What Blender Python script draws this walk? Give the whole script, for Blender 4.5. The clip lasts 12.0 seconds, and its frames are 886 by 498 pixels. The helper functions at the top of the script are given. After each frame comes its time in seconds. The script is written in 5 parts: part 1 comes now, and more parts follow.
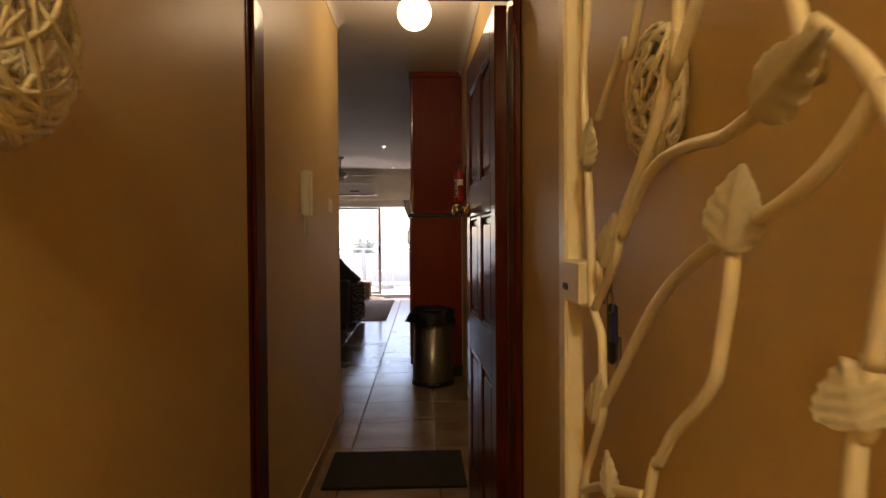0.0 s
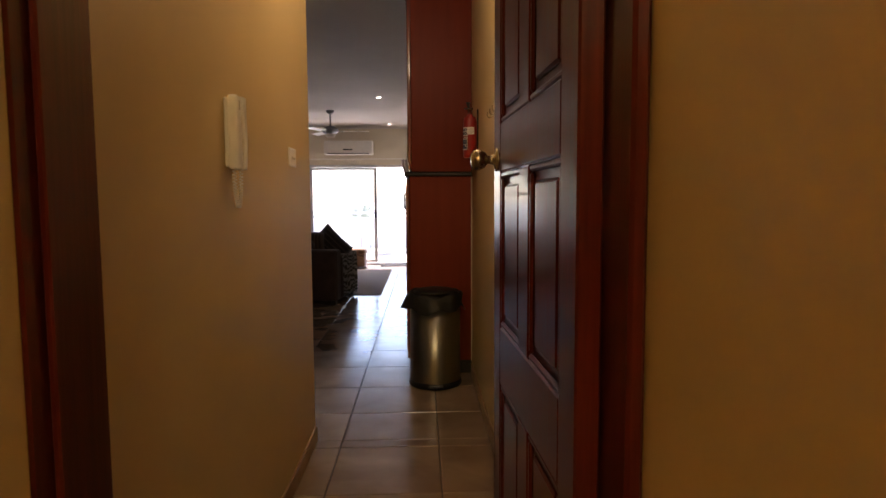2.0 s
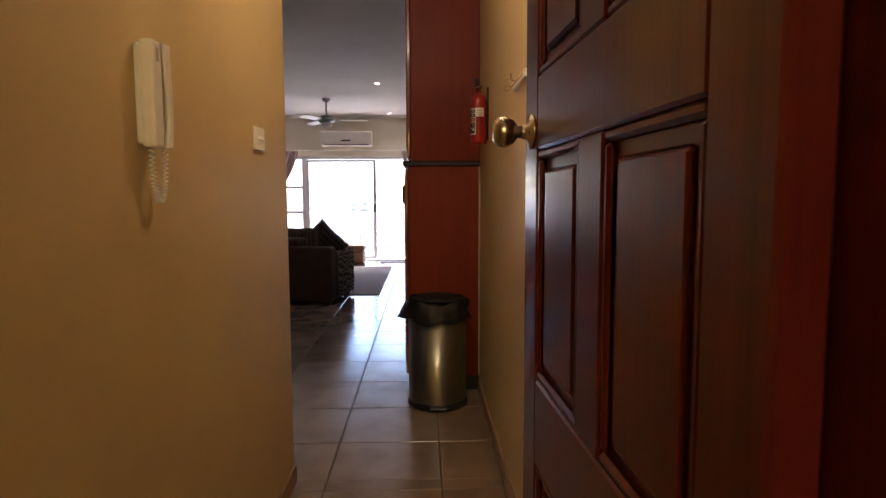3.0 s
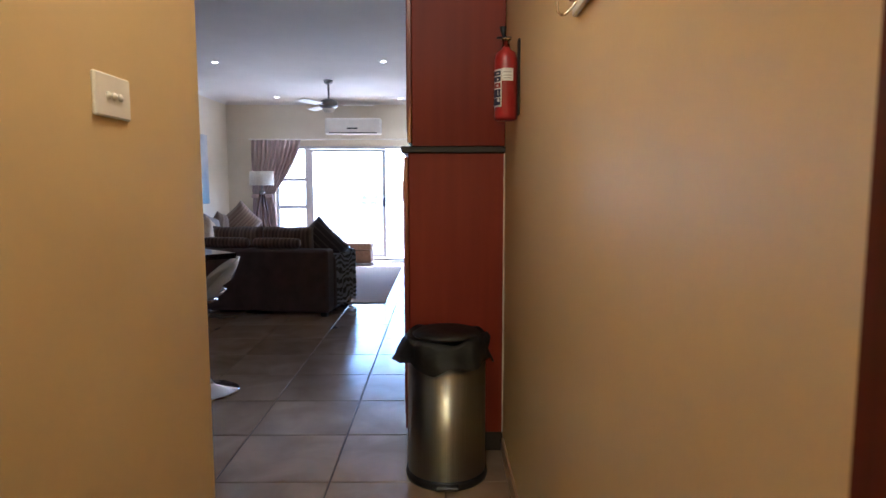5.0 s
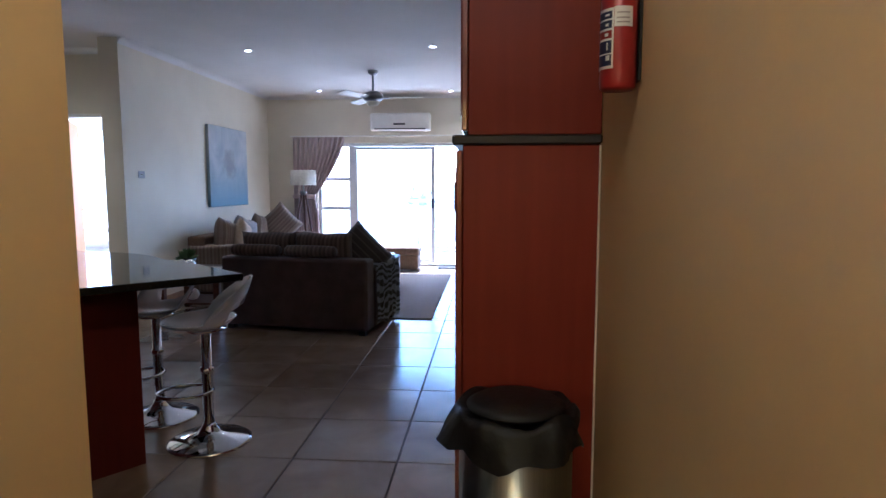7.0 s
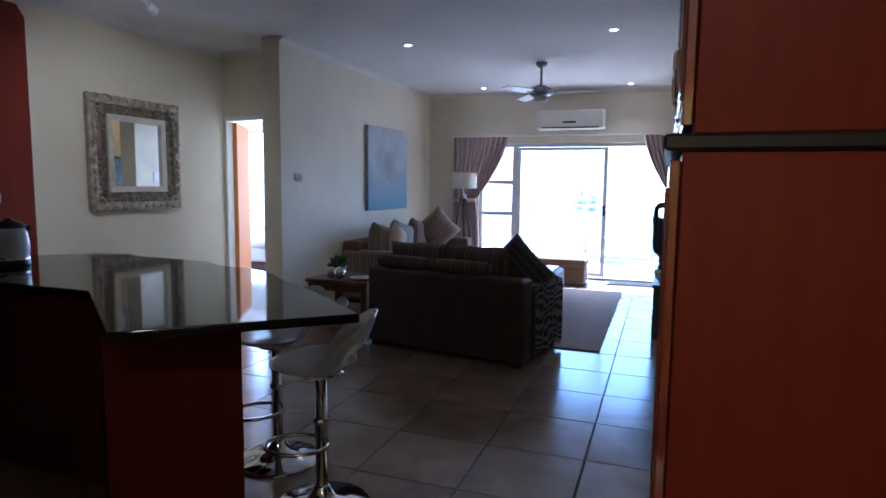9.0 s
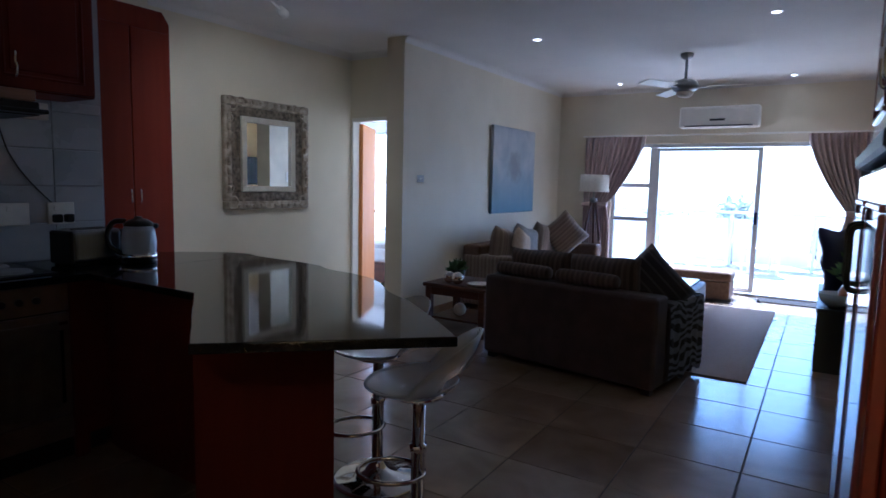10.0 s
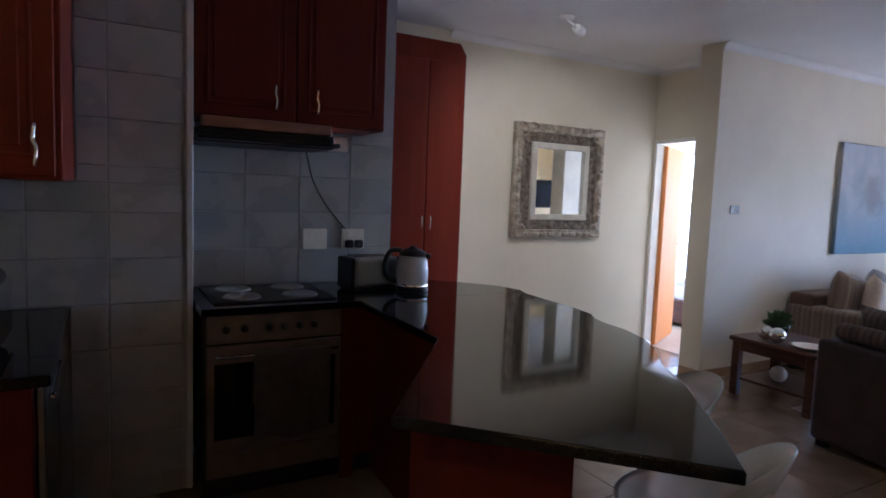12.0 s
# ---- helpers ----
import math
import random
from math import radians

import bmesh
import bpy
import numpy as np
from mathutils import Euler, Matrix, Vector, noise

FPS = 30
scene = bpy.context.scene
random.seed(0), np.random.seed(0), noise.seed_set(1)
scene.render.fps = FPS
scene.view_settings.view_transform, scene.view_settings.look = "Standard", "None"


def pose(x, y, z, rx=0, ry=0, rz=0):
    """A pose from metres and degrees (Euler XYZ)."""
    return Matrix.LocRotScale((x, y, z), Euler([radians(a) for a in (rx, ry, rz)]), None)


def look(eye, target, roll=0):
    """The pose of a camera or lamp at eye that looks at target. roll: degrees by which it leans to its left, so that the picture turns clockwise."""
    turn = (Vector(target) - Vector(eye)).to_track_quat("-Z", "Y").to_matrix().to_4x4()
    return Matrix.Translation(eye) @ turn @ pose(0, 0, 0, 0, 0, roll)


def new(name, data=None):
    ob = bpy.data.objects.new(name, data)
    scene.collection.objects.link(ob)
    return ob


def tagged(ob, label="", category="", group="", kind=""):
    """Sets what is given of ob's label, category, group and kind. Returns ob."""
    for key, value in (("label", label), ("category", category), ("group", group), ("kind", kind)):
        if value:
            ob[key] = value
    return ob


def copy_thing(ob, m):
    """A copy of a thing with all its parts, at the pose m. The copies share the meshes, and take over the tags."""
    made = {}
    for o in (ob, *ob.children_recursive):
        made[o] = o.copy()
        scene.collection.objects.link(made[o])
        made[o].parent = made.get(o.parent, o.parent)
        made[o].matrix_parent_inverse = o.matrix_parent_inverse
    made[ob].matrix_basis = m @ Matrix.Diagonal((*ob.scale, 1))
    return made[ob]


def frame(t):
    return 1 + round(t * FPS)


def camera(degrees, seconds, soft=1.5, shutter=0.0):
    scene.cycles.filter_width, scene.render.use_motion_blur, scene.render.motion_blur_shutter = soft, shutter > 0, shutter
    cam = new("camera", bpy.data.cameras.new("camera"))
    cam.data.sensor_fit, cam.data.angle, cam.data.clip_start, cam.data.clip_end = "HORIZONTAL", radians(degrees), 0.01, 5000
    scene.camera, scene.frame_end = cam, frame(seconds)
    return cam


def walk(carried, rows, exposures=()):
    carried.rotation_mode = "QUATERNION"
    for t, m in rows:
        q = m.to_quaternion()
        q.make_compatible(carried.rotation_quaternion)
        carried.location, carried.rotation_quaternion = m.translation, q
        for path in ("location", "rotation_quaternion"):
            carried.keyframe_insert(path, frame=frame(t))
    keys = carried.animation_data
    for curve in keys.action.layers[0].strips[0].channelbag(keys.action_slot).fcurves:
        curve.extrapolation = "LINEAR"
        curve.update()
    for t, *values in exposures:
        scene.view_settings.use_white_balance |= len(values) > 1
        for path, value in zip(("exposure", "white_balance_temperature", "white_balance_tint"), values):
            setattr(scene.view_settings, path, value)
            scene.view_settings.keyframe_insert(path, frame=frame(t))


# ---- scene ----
cam = camera(72.2, 12.0, soft=1.5, shutter=0.2)
PATH = [
    (0, (0.284, -0.314, 1.243), (0.353, 1.685, 1.207), -0.4),
    (0.5, (0.28, -0.022, 1.248), (0.346, 1.977, 1.188), -0.3),
    (1, (0.281, 0.225, 1.25), (0.349, 2.221, 1.152), -0.3),
    (1.5, (0.285, 0.489, 1.251), (0.354, 2.483, 1.111), -0.3),
    (2, (0.287, 0.752, 1.256), (0.355, 2.745, 1.098), -0.3),
    (2.5, (0.292, 1.017, 1.252), (0.357, 3.009, 1.082), -0.2),
    (3, (0.294, 1.292, 1.253), (0.356, 3.283, 1.075), -0.2),
    (5, (0.345, 2.27, 1.278), (0.353, 4.26, 1.073), -0.1),
    (5.5, (0.327, 2.485, 1.277), (0.316, 4.474, 1.07), 0.0),
    (6, (0.315, 2.715, 1.281), (0.267, 4.704, 1.074), 0.0),
    (6.5, (0.312, 2.9, 1.287), (0.209, 4.887, 1.079), 0.0),
    (8.5, (0.174, 3.669, 1.352), (-0.291, 5.602, 1.14), 0.3),
    (9, (0.168, 3.841, 1.362), (-0.507, 5.711, 1.149), 0.7),
    (9.5, (0.15, 3.985, 1.365), (-0.712, 5.77, 1.149), 1.0),
    (10, (0.108, 4.135, 1.376), (-0.945, 5.82, 1.159), 1.3),
    (10.5, (0.047, 4.287, 1.393), (-1.199, 5.844, 1.172), 1.6),
    (11, (0.012, 4.425, 1.41), (-1.385, 5.831, 1.183), 1.8),
    (11.5, (-0.042, 4.511, 1.428), (-1.615, 5.726, 1.211), 2.0),
    (12, (-0.09, 4.572, 1.445), (-1.825, 5.551, 1.265), 2.2),
]
EXPOSURES = [(0, 1.65, 6600, 24), (1.5, 2.08, 6450, 24), (2.5, 2.52, 5950, 23), (3.2, 2.78, 5550, 22), (5, 3.45, 4720, 16), (5.5, 3.23, 4620, 15), (6.5, 3.16, 4490, 15), (8.5, 2.78, 4410, 14),
             (9.5, 2.5, 4380, 14), (10.5, 2.22, 4380, 14), (11, 2.28, 4430, 14), (11.5, 2.65, 4550, 16), (12, 3.2, 4650, 18)]
walk(cam, [(t, look(eye, target, roll)) for t, eye, target, roll in PATH], EXPOSURES)

# ---- world, sun and lamps ----
SUN_EL, SUN_AZ = radians(58), radians(-18)
world = bpy.data.worlds.new("sky")
scene.world = world
world.use_nodes = True
wn = world.node_tree
sky = wn.nodes.new("ShaderNodeTexSky")
sky.sky_type, sky.sun_disc, sky.sun_elevation, sky.sun_rotation = "NISHITA", False, SUN_EL, SUN_AZ
wn.nodes["Background"].inputs["Strength"].default_value = 0.15
wn.links.new(sky.outputs[0], wn.nodes["Background"].inputs["Color"])
sun_data = bpy.data.lights.new("sun", "SUN")
sun_data.energy, sun_data.angle, sun_data.color = 4.0, radians(0.53), (1.0, 0.95, 0.87)
sun_ob = new("sun", sun_data)
sun_dir = Vector((math.sin(SUN_AZ) * math.cos(SUN_EL), math.cos(SUN_AZ) * math.cos(SUN_EL), math.sin(SUN_EL)))
sun_ob.matrix_world = look(sun_dir * 30, (0, 0, 0))
BEDROOM_SKY_FILL = 16.0
GLOBE_LAMP, PASSAGE_LAMP, SPOT_LAMP, MIRROR_FILL = 0.63, 12.8, 0.12, 11.0


def lamp(name, kind, at, watts, colour, radius):
    data = bpy.data.lights.new(name, kind)
    data.energy, data.color, data.shadow_soft_size = watts, colour, radius
    ob = new(name, data)
    ob.location = at
    return ob


# ---- mesh helpers ----
def box(bm, x0, x1, y0, y1, z0, z1, bevel=0.0, seg=1):
    made = bmesh.ops.create_cube(bm, size=1)["verts"]
    for v in made:
        v.co = ((x0 + x1) / 2 + v.co.x * (x1 - x0), (y0 + y1) / 2 + v.co.y * (y1 - y0), (z0 + z1) / 2 + v.co.z * (z1 - z0))
    if bevel > 0:
        edges = list({e for v in made for e in v.link_edges})
        bmesh.ops.bevel(bm, geom=edges, offset=bevel, segments=seg, affect="EDGES", profile=0.5)
    return bm


def new_box(*a, **k):
    return box(bmesh.new(), *a, **k)


def lathe(bm, profile, seg=24, at=(0, 0, 0), tilt=None):
    m = Matrix.Translation(at) @ (tilt if tilt else Matrix())
    rings = []
    for r, z in profile:
        if r < 1e-6:
            rings.append([bm.verts.new(m @ Vector((0, 0, z)))])
        else:
            rings.append([bm.verts.new(m @ Vector((r * math.cos(2 * math.pi * i / seg), r * math.sin(2 * math.pi * i / seg), z))) for i in range(seg)])
    for a, b in zip(rings, rings[1:]):
        for i in range(seg):
            j = (i + 1) % seg
            vs = [a[i % len(a)], a[j % len(a)], b[j % len(b)], b[i % len(b)]]
            vs = list(dict.fromkeys(vs))
            if len(vs) > 2:
                f = bm.faces.new(vs)
                f.smooth = True
    return bm


def tube(bm, pts, r, seg=8, closed=False):
    pts = [Vector(p) for p in pts]
    n = len(pts)
    rings = []
    side = None
    for i, p in enumerate(pts):
        a = pts[(i - 1) % n] if closed or i else p
        b = pts[(i + 1) % n] if closed or i < n - 1 else p
        d = (b - a).normalized()
        if side is None:
            side = d.orthogonal().normalized()
        side = (side - d * side.dot(d)).normalized()
        up = d.cross(side)
        rr = r[i] if isinstance(r, (list, tuple)) else r
        rings.append([bm.verts.new(p + (side * math.cos(2 * math.pi * k / seg) + up * math.sin(2 * math.pi * k / seg)) * rr) for k in range(seg)])
    for i in range(n if closed else n - 1):
        a, b = rings[i], rings[(i + 1) % n]
        for k in range(seg):
            f = bm.faces.new((a[k], a[(k + 1) % seg], b[(k + 1) % seg], b[k]))
            f.smooth = True
    if not closed:
        bm.faces.new(rings[0][::-1])
        bm.faces.new(rings[-1])
    return bm


def smooth_path(pts, steps=6):
    """A rounded line through the points."""
    pts = [Vector(p) for p in pts]
    out = []
    for i in range(len(pts) - 1):
        p0, p1, p2, p3 = pts[max(i - 1, 0)], pts[i], pts[i + 1], pts[min(i + 2, len(pts) - 1)]
        for s in range(steps):
            t = s / steps
            out.append(0.5 * (2 * p1 + (p2 - p0) * t + (2 * p0 - 5 * p1 + 4 * p2 - p3) * t * t + (3 * p1 - 3 * p2 + p3 - p0) * t ** 3))
    out.append(pts[-1])
    return out


def prism(bm, outline, z0, z1, bevel=0.0):
    low = [bm.verts.new((x, y, z0)) for x, y in outline]
    high = [bm.verts.new((x, y, z1)) for x, y in outline]
    n = len(outline)
    faces = [bm.faces.new(high), bm.faces.new(low[::-1])]
    for i in range(n):
        faces.append(bm.faces.new((low[i], low[(i + 1) % n], high[(i + 1) % n], high[i])))
    bmesh.ops.recalc_face_normals(bm, faces=faces)
    if bevel > 0:
        bmesh.ops.bevel(bm, geom=list({e for f in faces[:2] for e in f.edges}), offset=bevel, segments=2, affect="EDGES", profile=0.5)
    return bm


def pillow(bm, w, h, d, at=(0, 0, 0), turn=None, n=10, pinch=0.75, lump=0.0, seed=0):
    """A soft stuffed square: w wide (x), h high (z), d thick (y)."""
    m = Matrix.Translation(at) @ (turn if turn else Matrix())
    grid = {}
    for s in (-1, 1):
        for i in range(n + 1):
            for j in range(n + 1):
                u, v = 2 * i / n - 1, 2 * j / n - 1
                puff = (max(0.0, (1 - u ** 4) * (1 - v ** 4))) ** 0.5
                edge = i in (0, n) or j in (0, n)
                if edge and s == 1:
                    continue
                bow = 1 - 0.09 * (1 - abs(u * v)) * pinch
                p = Vector((u * w / 2 * bow, s * d / 2 * puff, v * h / 2 * bow))
                if lump:
                    p += noise.noise_vector(p * 6 + Vector((seed, 0, 0))) * lump
                grid[s, i, j] = bm.verts.new(m @ p)
    for s in (-1, 1):
        for i in range(n):
            for j in range(n):
                vs = [grid.get((s, a, b)) or grid[-1, a, b] for a, b in ((i, j), (i + 1, j), (i + 1, j + 1), (i, j + 1))]
                f = bm.faces.new(vs if s == -1 else vs[::-1])
                f.smooth = True
    return bm


def mesh_of(name, bm, material):
    bmesh.ops.recalc_face_normals(bm, faces=bm.faces)
    me = bpy.data.meshes.new(name)
    bm.to_mesh(me)
    bm.free()
    me.materials.append(material)
    return me


def part(name, bm, material, parent, label=""):
    ob = new(name, mesh_of(name, bm, material))
    ob.parent = parent
    if label:
        ob["label"] = label
    return ob


def thing(name, label, category, m=None, group="", kind=""):
    ob = new(name)
    ob.empty_display_size = 0.1
    ob.matrix_basis = m if m else Matrix()
    return tagged(ob, label, category, group, kind)


def solid(name, bm, material, label, category, m=None, group="", kind=""):
    ob = new(name, mesh_of(name, bm, material))
    if m:
        ob.matrix_basis = m
    return tagged(ob, label, category, group, kind)


def structure(name, bm, material, label, category):
    return solid(name, bm, material, label, category, kind="structure")


# ---- materials ----
def material(name, base, rough=0.5, metal=0.0, second=None, scale=6.0, stretch=(1, 1, 1), contrast=(0.35, 0.65),
             bump=0.0, bump_scale=80.0, rough_vary=0.0, coat=0.0, transmission=0.0, ior=1.5, sheen=0.0, vary=0.0, detail=6.0, distort=0.0):
    """Two colours mixed by stretched noise, a fine bump, roughness that varies, and a shade of its own for each object."""
    mat = bpy.data.materials.new(name)
    mat.use_nodes = True
    nt = mat.node_tree
    bs = nt.nodes["Principled BSDF"]
    co = nt.nodes.new("ShaderNodeTexCoord")
    mp = nt.nodes.new("ShaderNodeMapping")
    mp.inputs["Scale"].default_value = stretch
    nt.links.new(co.outputs["Object"], mp.inputs["Vector"])
    nz = nt.nodes.new("ShaderNodeTexNoise")
    nz.inputs["Scale"].default_value, nz.inputs["Detail"].default_value, nz.inputs["Distortion"].default_value = scale, detail, distort
    nt.links.new(mp.outputs["Vector"], nz.inputs["Vector"])
    if vary:
        info = nt.nodes.new("ShaderNodeObjectInfo")
        add = nt.nodes.new("ShaderNodeVectorMath")
        add.operation = "MULTIPLY_ADD"
        cb = nt.nodes.new("ShaderNodeCombineXYZ")
        nt.links.new(info.outputs["Random"], cb.inputs["X"])
        nt.links.new(info.outputs["Random"], cb.inputs["Y"])
        nt.links.new(cb.outputs[0], add.inputs[0])
        add.inputs[1].default_value = (37, 53, 11)
        nt.links.new(mp.outputs["Vector"], add.inputs[2])
        nt.links.new(add.outputs[0], nz.inputs["Vector"])
    ramp = nt.nodes.new("ShaderNodeValToRGB")
    ramp.color_ramp.elements[0].position, ramp.color_ramp.elements[1].position = contrast
    ramp.color_ramp.elements[0].color = (*base, 1)
    ramp.color_ramp.elements[1].color = (*(second if second else [min(1, c * 1.12) for c in base]), 1)
    nt.links.new(nz.outputs["Fac"], ramp.inputs["Fac"])
    out = ramp.outputs["Color"]
    if vary:
        hsv = nt.nodes.new("ShaderNodeHueSaturation")
        mr = nt.nodes.new("ShaderNodeMapRange")
        mr.inputs["To Min"].default_value, mr.inputs["To Max"].default_value = 1 - vary, 1 + vary
        nt.links.new(info.outputs["Random"], mr.inputs["Value"])
        nt.links.new(mr.outputs[0], hsv.inputs["Value"])
        nt.links.new(out, hsv.inputs["Color"])
        out = hsv.outputs["Color"]
    nt.links.new(out, bs.inputs["Base Color"])
    bs.inputs["Roughness"].default_value, bs.inputs["Metallic"].default_value = rough, metal
    bs.inputs["Coat Weight"].default_value = coat
    bs.inputs["Coat Roughness"].default_value = 0.08
    bs.inputs["Transmission Weight"].default_value, bs.inputs["IOR"].default_value = transmission, ior
    bs.inputs["Sheen Weight"].default_value = sheen
    if rough_vary:
        mr2 = nt.nodes.new("ShaderNodeMapRange")
        mr2.inputs["To Min"].default_value, mr2.inputs["To Max"].default_value = max(0.02, rough - rough_vary), rough + rough_vary
        nt.links.new(nz.outputs["Fac"], mr2.inputs["Value"])
        nt.links.new(mr2.outputs[0], bs.inputs["Roughness"])
    if bump:
        n2 = nt.nodes.new("ShaderNodeTexNoise")
        n2.inputs["Scale"].default_value, n2.inputs["Detail"].default_value = bump_scale, 4
        nt.links.new(mp.outputs["Vector"], n2.inputs["Vector"])
        bp = nt.nodes.new("ShaderNodeBump")
        bp.inputs["Strength"].default_value, bp.inputs["Distance"].default_value = bump, 0.004
        nt.links.new(n2.outputs["Fac"], bp.inputs["Height"])
        nt.links.new(bp.outputs[0], bs.inputs["Normal"])
    return mat


def striped(name, colours, axis, width, rough=0.9, warp=0.0, bump=0.15):
    """Woven stripes across one axis of the object."""
    mat = material(name, colours[0], rough, bump=bump, bump_scale=250, sheen=0.2)
    nt = mat.node_tree
    bs = nt.nodes["Principled BSDF"]
    co = nt.nodes.new("ShaderNodeTexCoord")
    src = co.outputs["Object"]
    if warp:
        nz = nt.nodes.new("ShaderNodeTexNoise")
        nz.inputs["Scale"].default_value = 3.0
        nt.links.new(src, nz.inputs["Vector"])
        ad = nt.nodes.new("ShaderNodeVectorMath")
        ad.operation = "MULTIPLY_ADD"
        nt.links.new(nz.outputs["Color"], ad.inputs[0])
        ad.inputs[1].default_value = (warp, warp, warp)
        nt.links.new(src, ad.inputs[2])
        src = ad.outputs[0]
    sp = nt.nodes.new("ShaderNodeSeparateXYZ")
    nt.links.new(src, sp.inputs[0])
    mu = nt.nodes.new("ShaderNodeMath")
    mu.operation = "MULTIPLY"
    mu.inputs[1].default_value = 1 / width
    nt.links.new(sp.outputs[axis], mu.inputs[0])
    fr = nt.nodes.new("ShaderNodeMath")
    fr.operation = "FRACT"
    nt.links.new(mu.outputs[0], fr.inputs[0])
    ramp = nt.nodes.new("ShaderNodeValToRGB")
    ramp.color_ramp.interpolation = "CONSTANT"
    n = len(colours)
    while len(ramp.color_ramp.elements) < n:
        ramp.color_ramp.elements.new(0.5)
    for i, c in enumerate(colours):
        ramp.color_ramp.elements[i].position = i / n
        ramp.color_ramp.elements[i].color = (*c, 1)
    nt.links.new(fr.outputs[0], ramp.inputs["Fac"])
    nt.links.new(ramp.outputs[0], bs.inputs["Base Color"])
    return mat


def glowing(name, colour, strength):
    mat = material(name, (0.8, 0.8, 0.8), 0.3)
    bs = mat.node_tree.nodes["Principled BSDF"]
    bs.inputs["Emission Color"].default_value = (*colour, 1)
    bs.inputs["Emission Strength"].default_value = strength
    return mat


M_WALL = material("cream_wall_paint", (0.64, 0.475, 0.222), 0.42, second=(0.685, 0.515, 0.25), scale=2.5, bump=0.12, bump_scale=60, rough_vary=0.08)
M_LIVING = material("pale_wall_paint", (0.72, 0.66, 0.52), 0.55, second=(0.77, 0.71, 0.57), scale=2.0, bump=0.1, bump_scale=60)
M_CEIL = material("ceiling_paint", (0.74, 0.72, 0.7), 0.8, second=(0.79, 0.77, 0.75), scale=1.5, bump=0.05)
M_TILE = material("floor_tile", (0.21, 0.148, 0.1), 0.2, second=(0.29, 0.21, 0.148), scale=3.2, rough_vary=0.1, bump=0.06, bump_scale=14, vary=0.1, distort=0.6, coat=0.15)
M_GROUT = material("grout", (0.07, 0.055, 0.045), 0.9, bump=0.3)
M_SKIRT = material("skirting_tile", (0.3, 0.19, 0.11), 0.35, second=(0.38, 0.25, 0.15), scale=8)
M_DOOR = material("mahogany", (0.066, 0.0085, 0.006), 0.32, second=(0.115, 0.015, 0.009), scale=5, stretch=(14, 14, 0.7), contrast=(0.3, 0.75), bump=0.05, bump_scale=12, coat=0.45, rough_vary=0.06, ior=1.22)
M_CHERRY = material("cherry_wood", (0.165, 0.019, 0.0065), 0.46, second=(0.2, 0.026, 0.009), scale=3.0, stretch=(8, 8, 0.5), contrast=(0.25, 0.75), bump=0.05, bump_scale=40, rough_vary=0.08, ior=1.3)
# The same cherry with the kitchen's shade put into its colour.
M_CHERRY_SHADED = material("shaded_cherry", (0.1, 0.012, 0.0055), 0.46, second=(0.125, 0.017, 0.007), scale=3.0, stretch=(8, 8, 0.5), contrast=(0.25, 0.75), bump=0.05, bump_scale=40, rough_vary=0.08, ior=1.3)
M_CHERRY_GLOSS = material("varnished_cherry_wood", (0.165, 0.019, 0.0065), 0.4, second=(0.2, 0.026, 0.009), scale=3.0, stretch=(8, 8, 0.5), contrast=(0.25, 0.75), bump=0.02, bump_scale=40, rough_vary=0.08, coat=0.8)
M_TOWEL = material("brown_towel", (0.13, 0.095, 0.075), 0.95, second=(0.17, 0.13, 0.1), scale=14, bump=0.9, bump_scale=160, sheen=0.3)
M_PINE = material("orange_door_wood", (0.7, 0.27, 0.06), 0.75, second=(0.77, 0.32, 0.085), scale=4, stretch=(9, 9, 0.5))
M_DARKWOOD = material("dark_wood", (0.06, 0.022, 0.012), 0.35, second=(0.11, 0.04, 0.02), scale=4, stretch=(1, 8, 8), bump=0.08)
M_BAND = material("dark_band", (0.012, 0.009, 0.009), 0.5, second=(0.02, 0.016, 0.015), scale=90)
M_GRANITE = material("black_granite", (0.008, 0.008, 0.009), 0.06, second=(0.03, 0.029, 0.028), scale=260, contrast=(0.52, 0.78), detail=2, ior=1.4)
M_CHROME = material("chrome", (0.75, 0.76, 0.78), 0.08, 1.0, rough_vary=0.04, scale=20)
M_STEEL = material("brushed_steel", (0.27, 0.275, 0.29), 0.3, 1.0, second=(0.32, 0.325, 0.34), scale=10, stretch=(30, 30, 0.3), rough_vary=0.05)
M_BRASS = material("aged_brass", (0.46, 0.4, 0.3), 0.25, 1.0, rough_vary=0.1, scale=30)
M_BLACK = material("black_plastic", (0.01, 0.01, 0.011), 0.4, scale=20, rough_vary=0.1)
M_BAG = material("bin_bag", (0.006, 0.006, 0.007), 0.55, bump=0.7, bump_scale=35)
M_WHITE = material("white_plastic", (0.82, 0.8, 0.74), 0.35, scale=12, second=(0.87, 0.85, 0.79))
M_PHONE = material("pale_phone_plastic", (0.9, 0.89, 0.86), 0.3, scale=12, second=(0.93, 0.92, 0.89), coat=0.2)
M_ENAMEL = material("white_enamel", (0.84, 0.79, 0.66), 0.38, second=(0.89, 0.85, 0.74), scale=14, bump=0.12, bump_scale=40, coat=0.2)
M_FRAME = material("white_aluminium", (0.6, 0.62, 0.66), 0.35, scale=8, second=(0.66, 0.68, 0.72))
M_RED = material("red_paint", (0.26, 0.01, 0.009), 0.3, scale=9, second=(0.31, 0.014, 0.012), coat=0.3)
M_LEATHER = material("dark_leather", (0.045, 0.028, 0.027), 0.5, second=(0.07, 0.046, 0.043), scale=7, bump=0.35, bump_scale=130, rough_vary=0.1)
M_BROWNFAB = material("brown_fabric", (0.15, 0.085, 0.05), 0.95, second=(0.2, 0.12, 0.075), scale=30, bump=0.4, bump_scale=300, sheen=0.2)
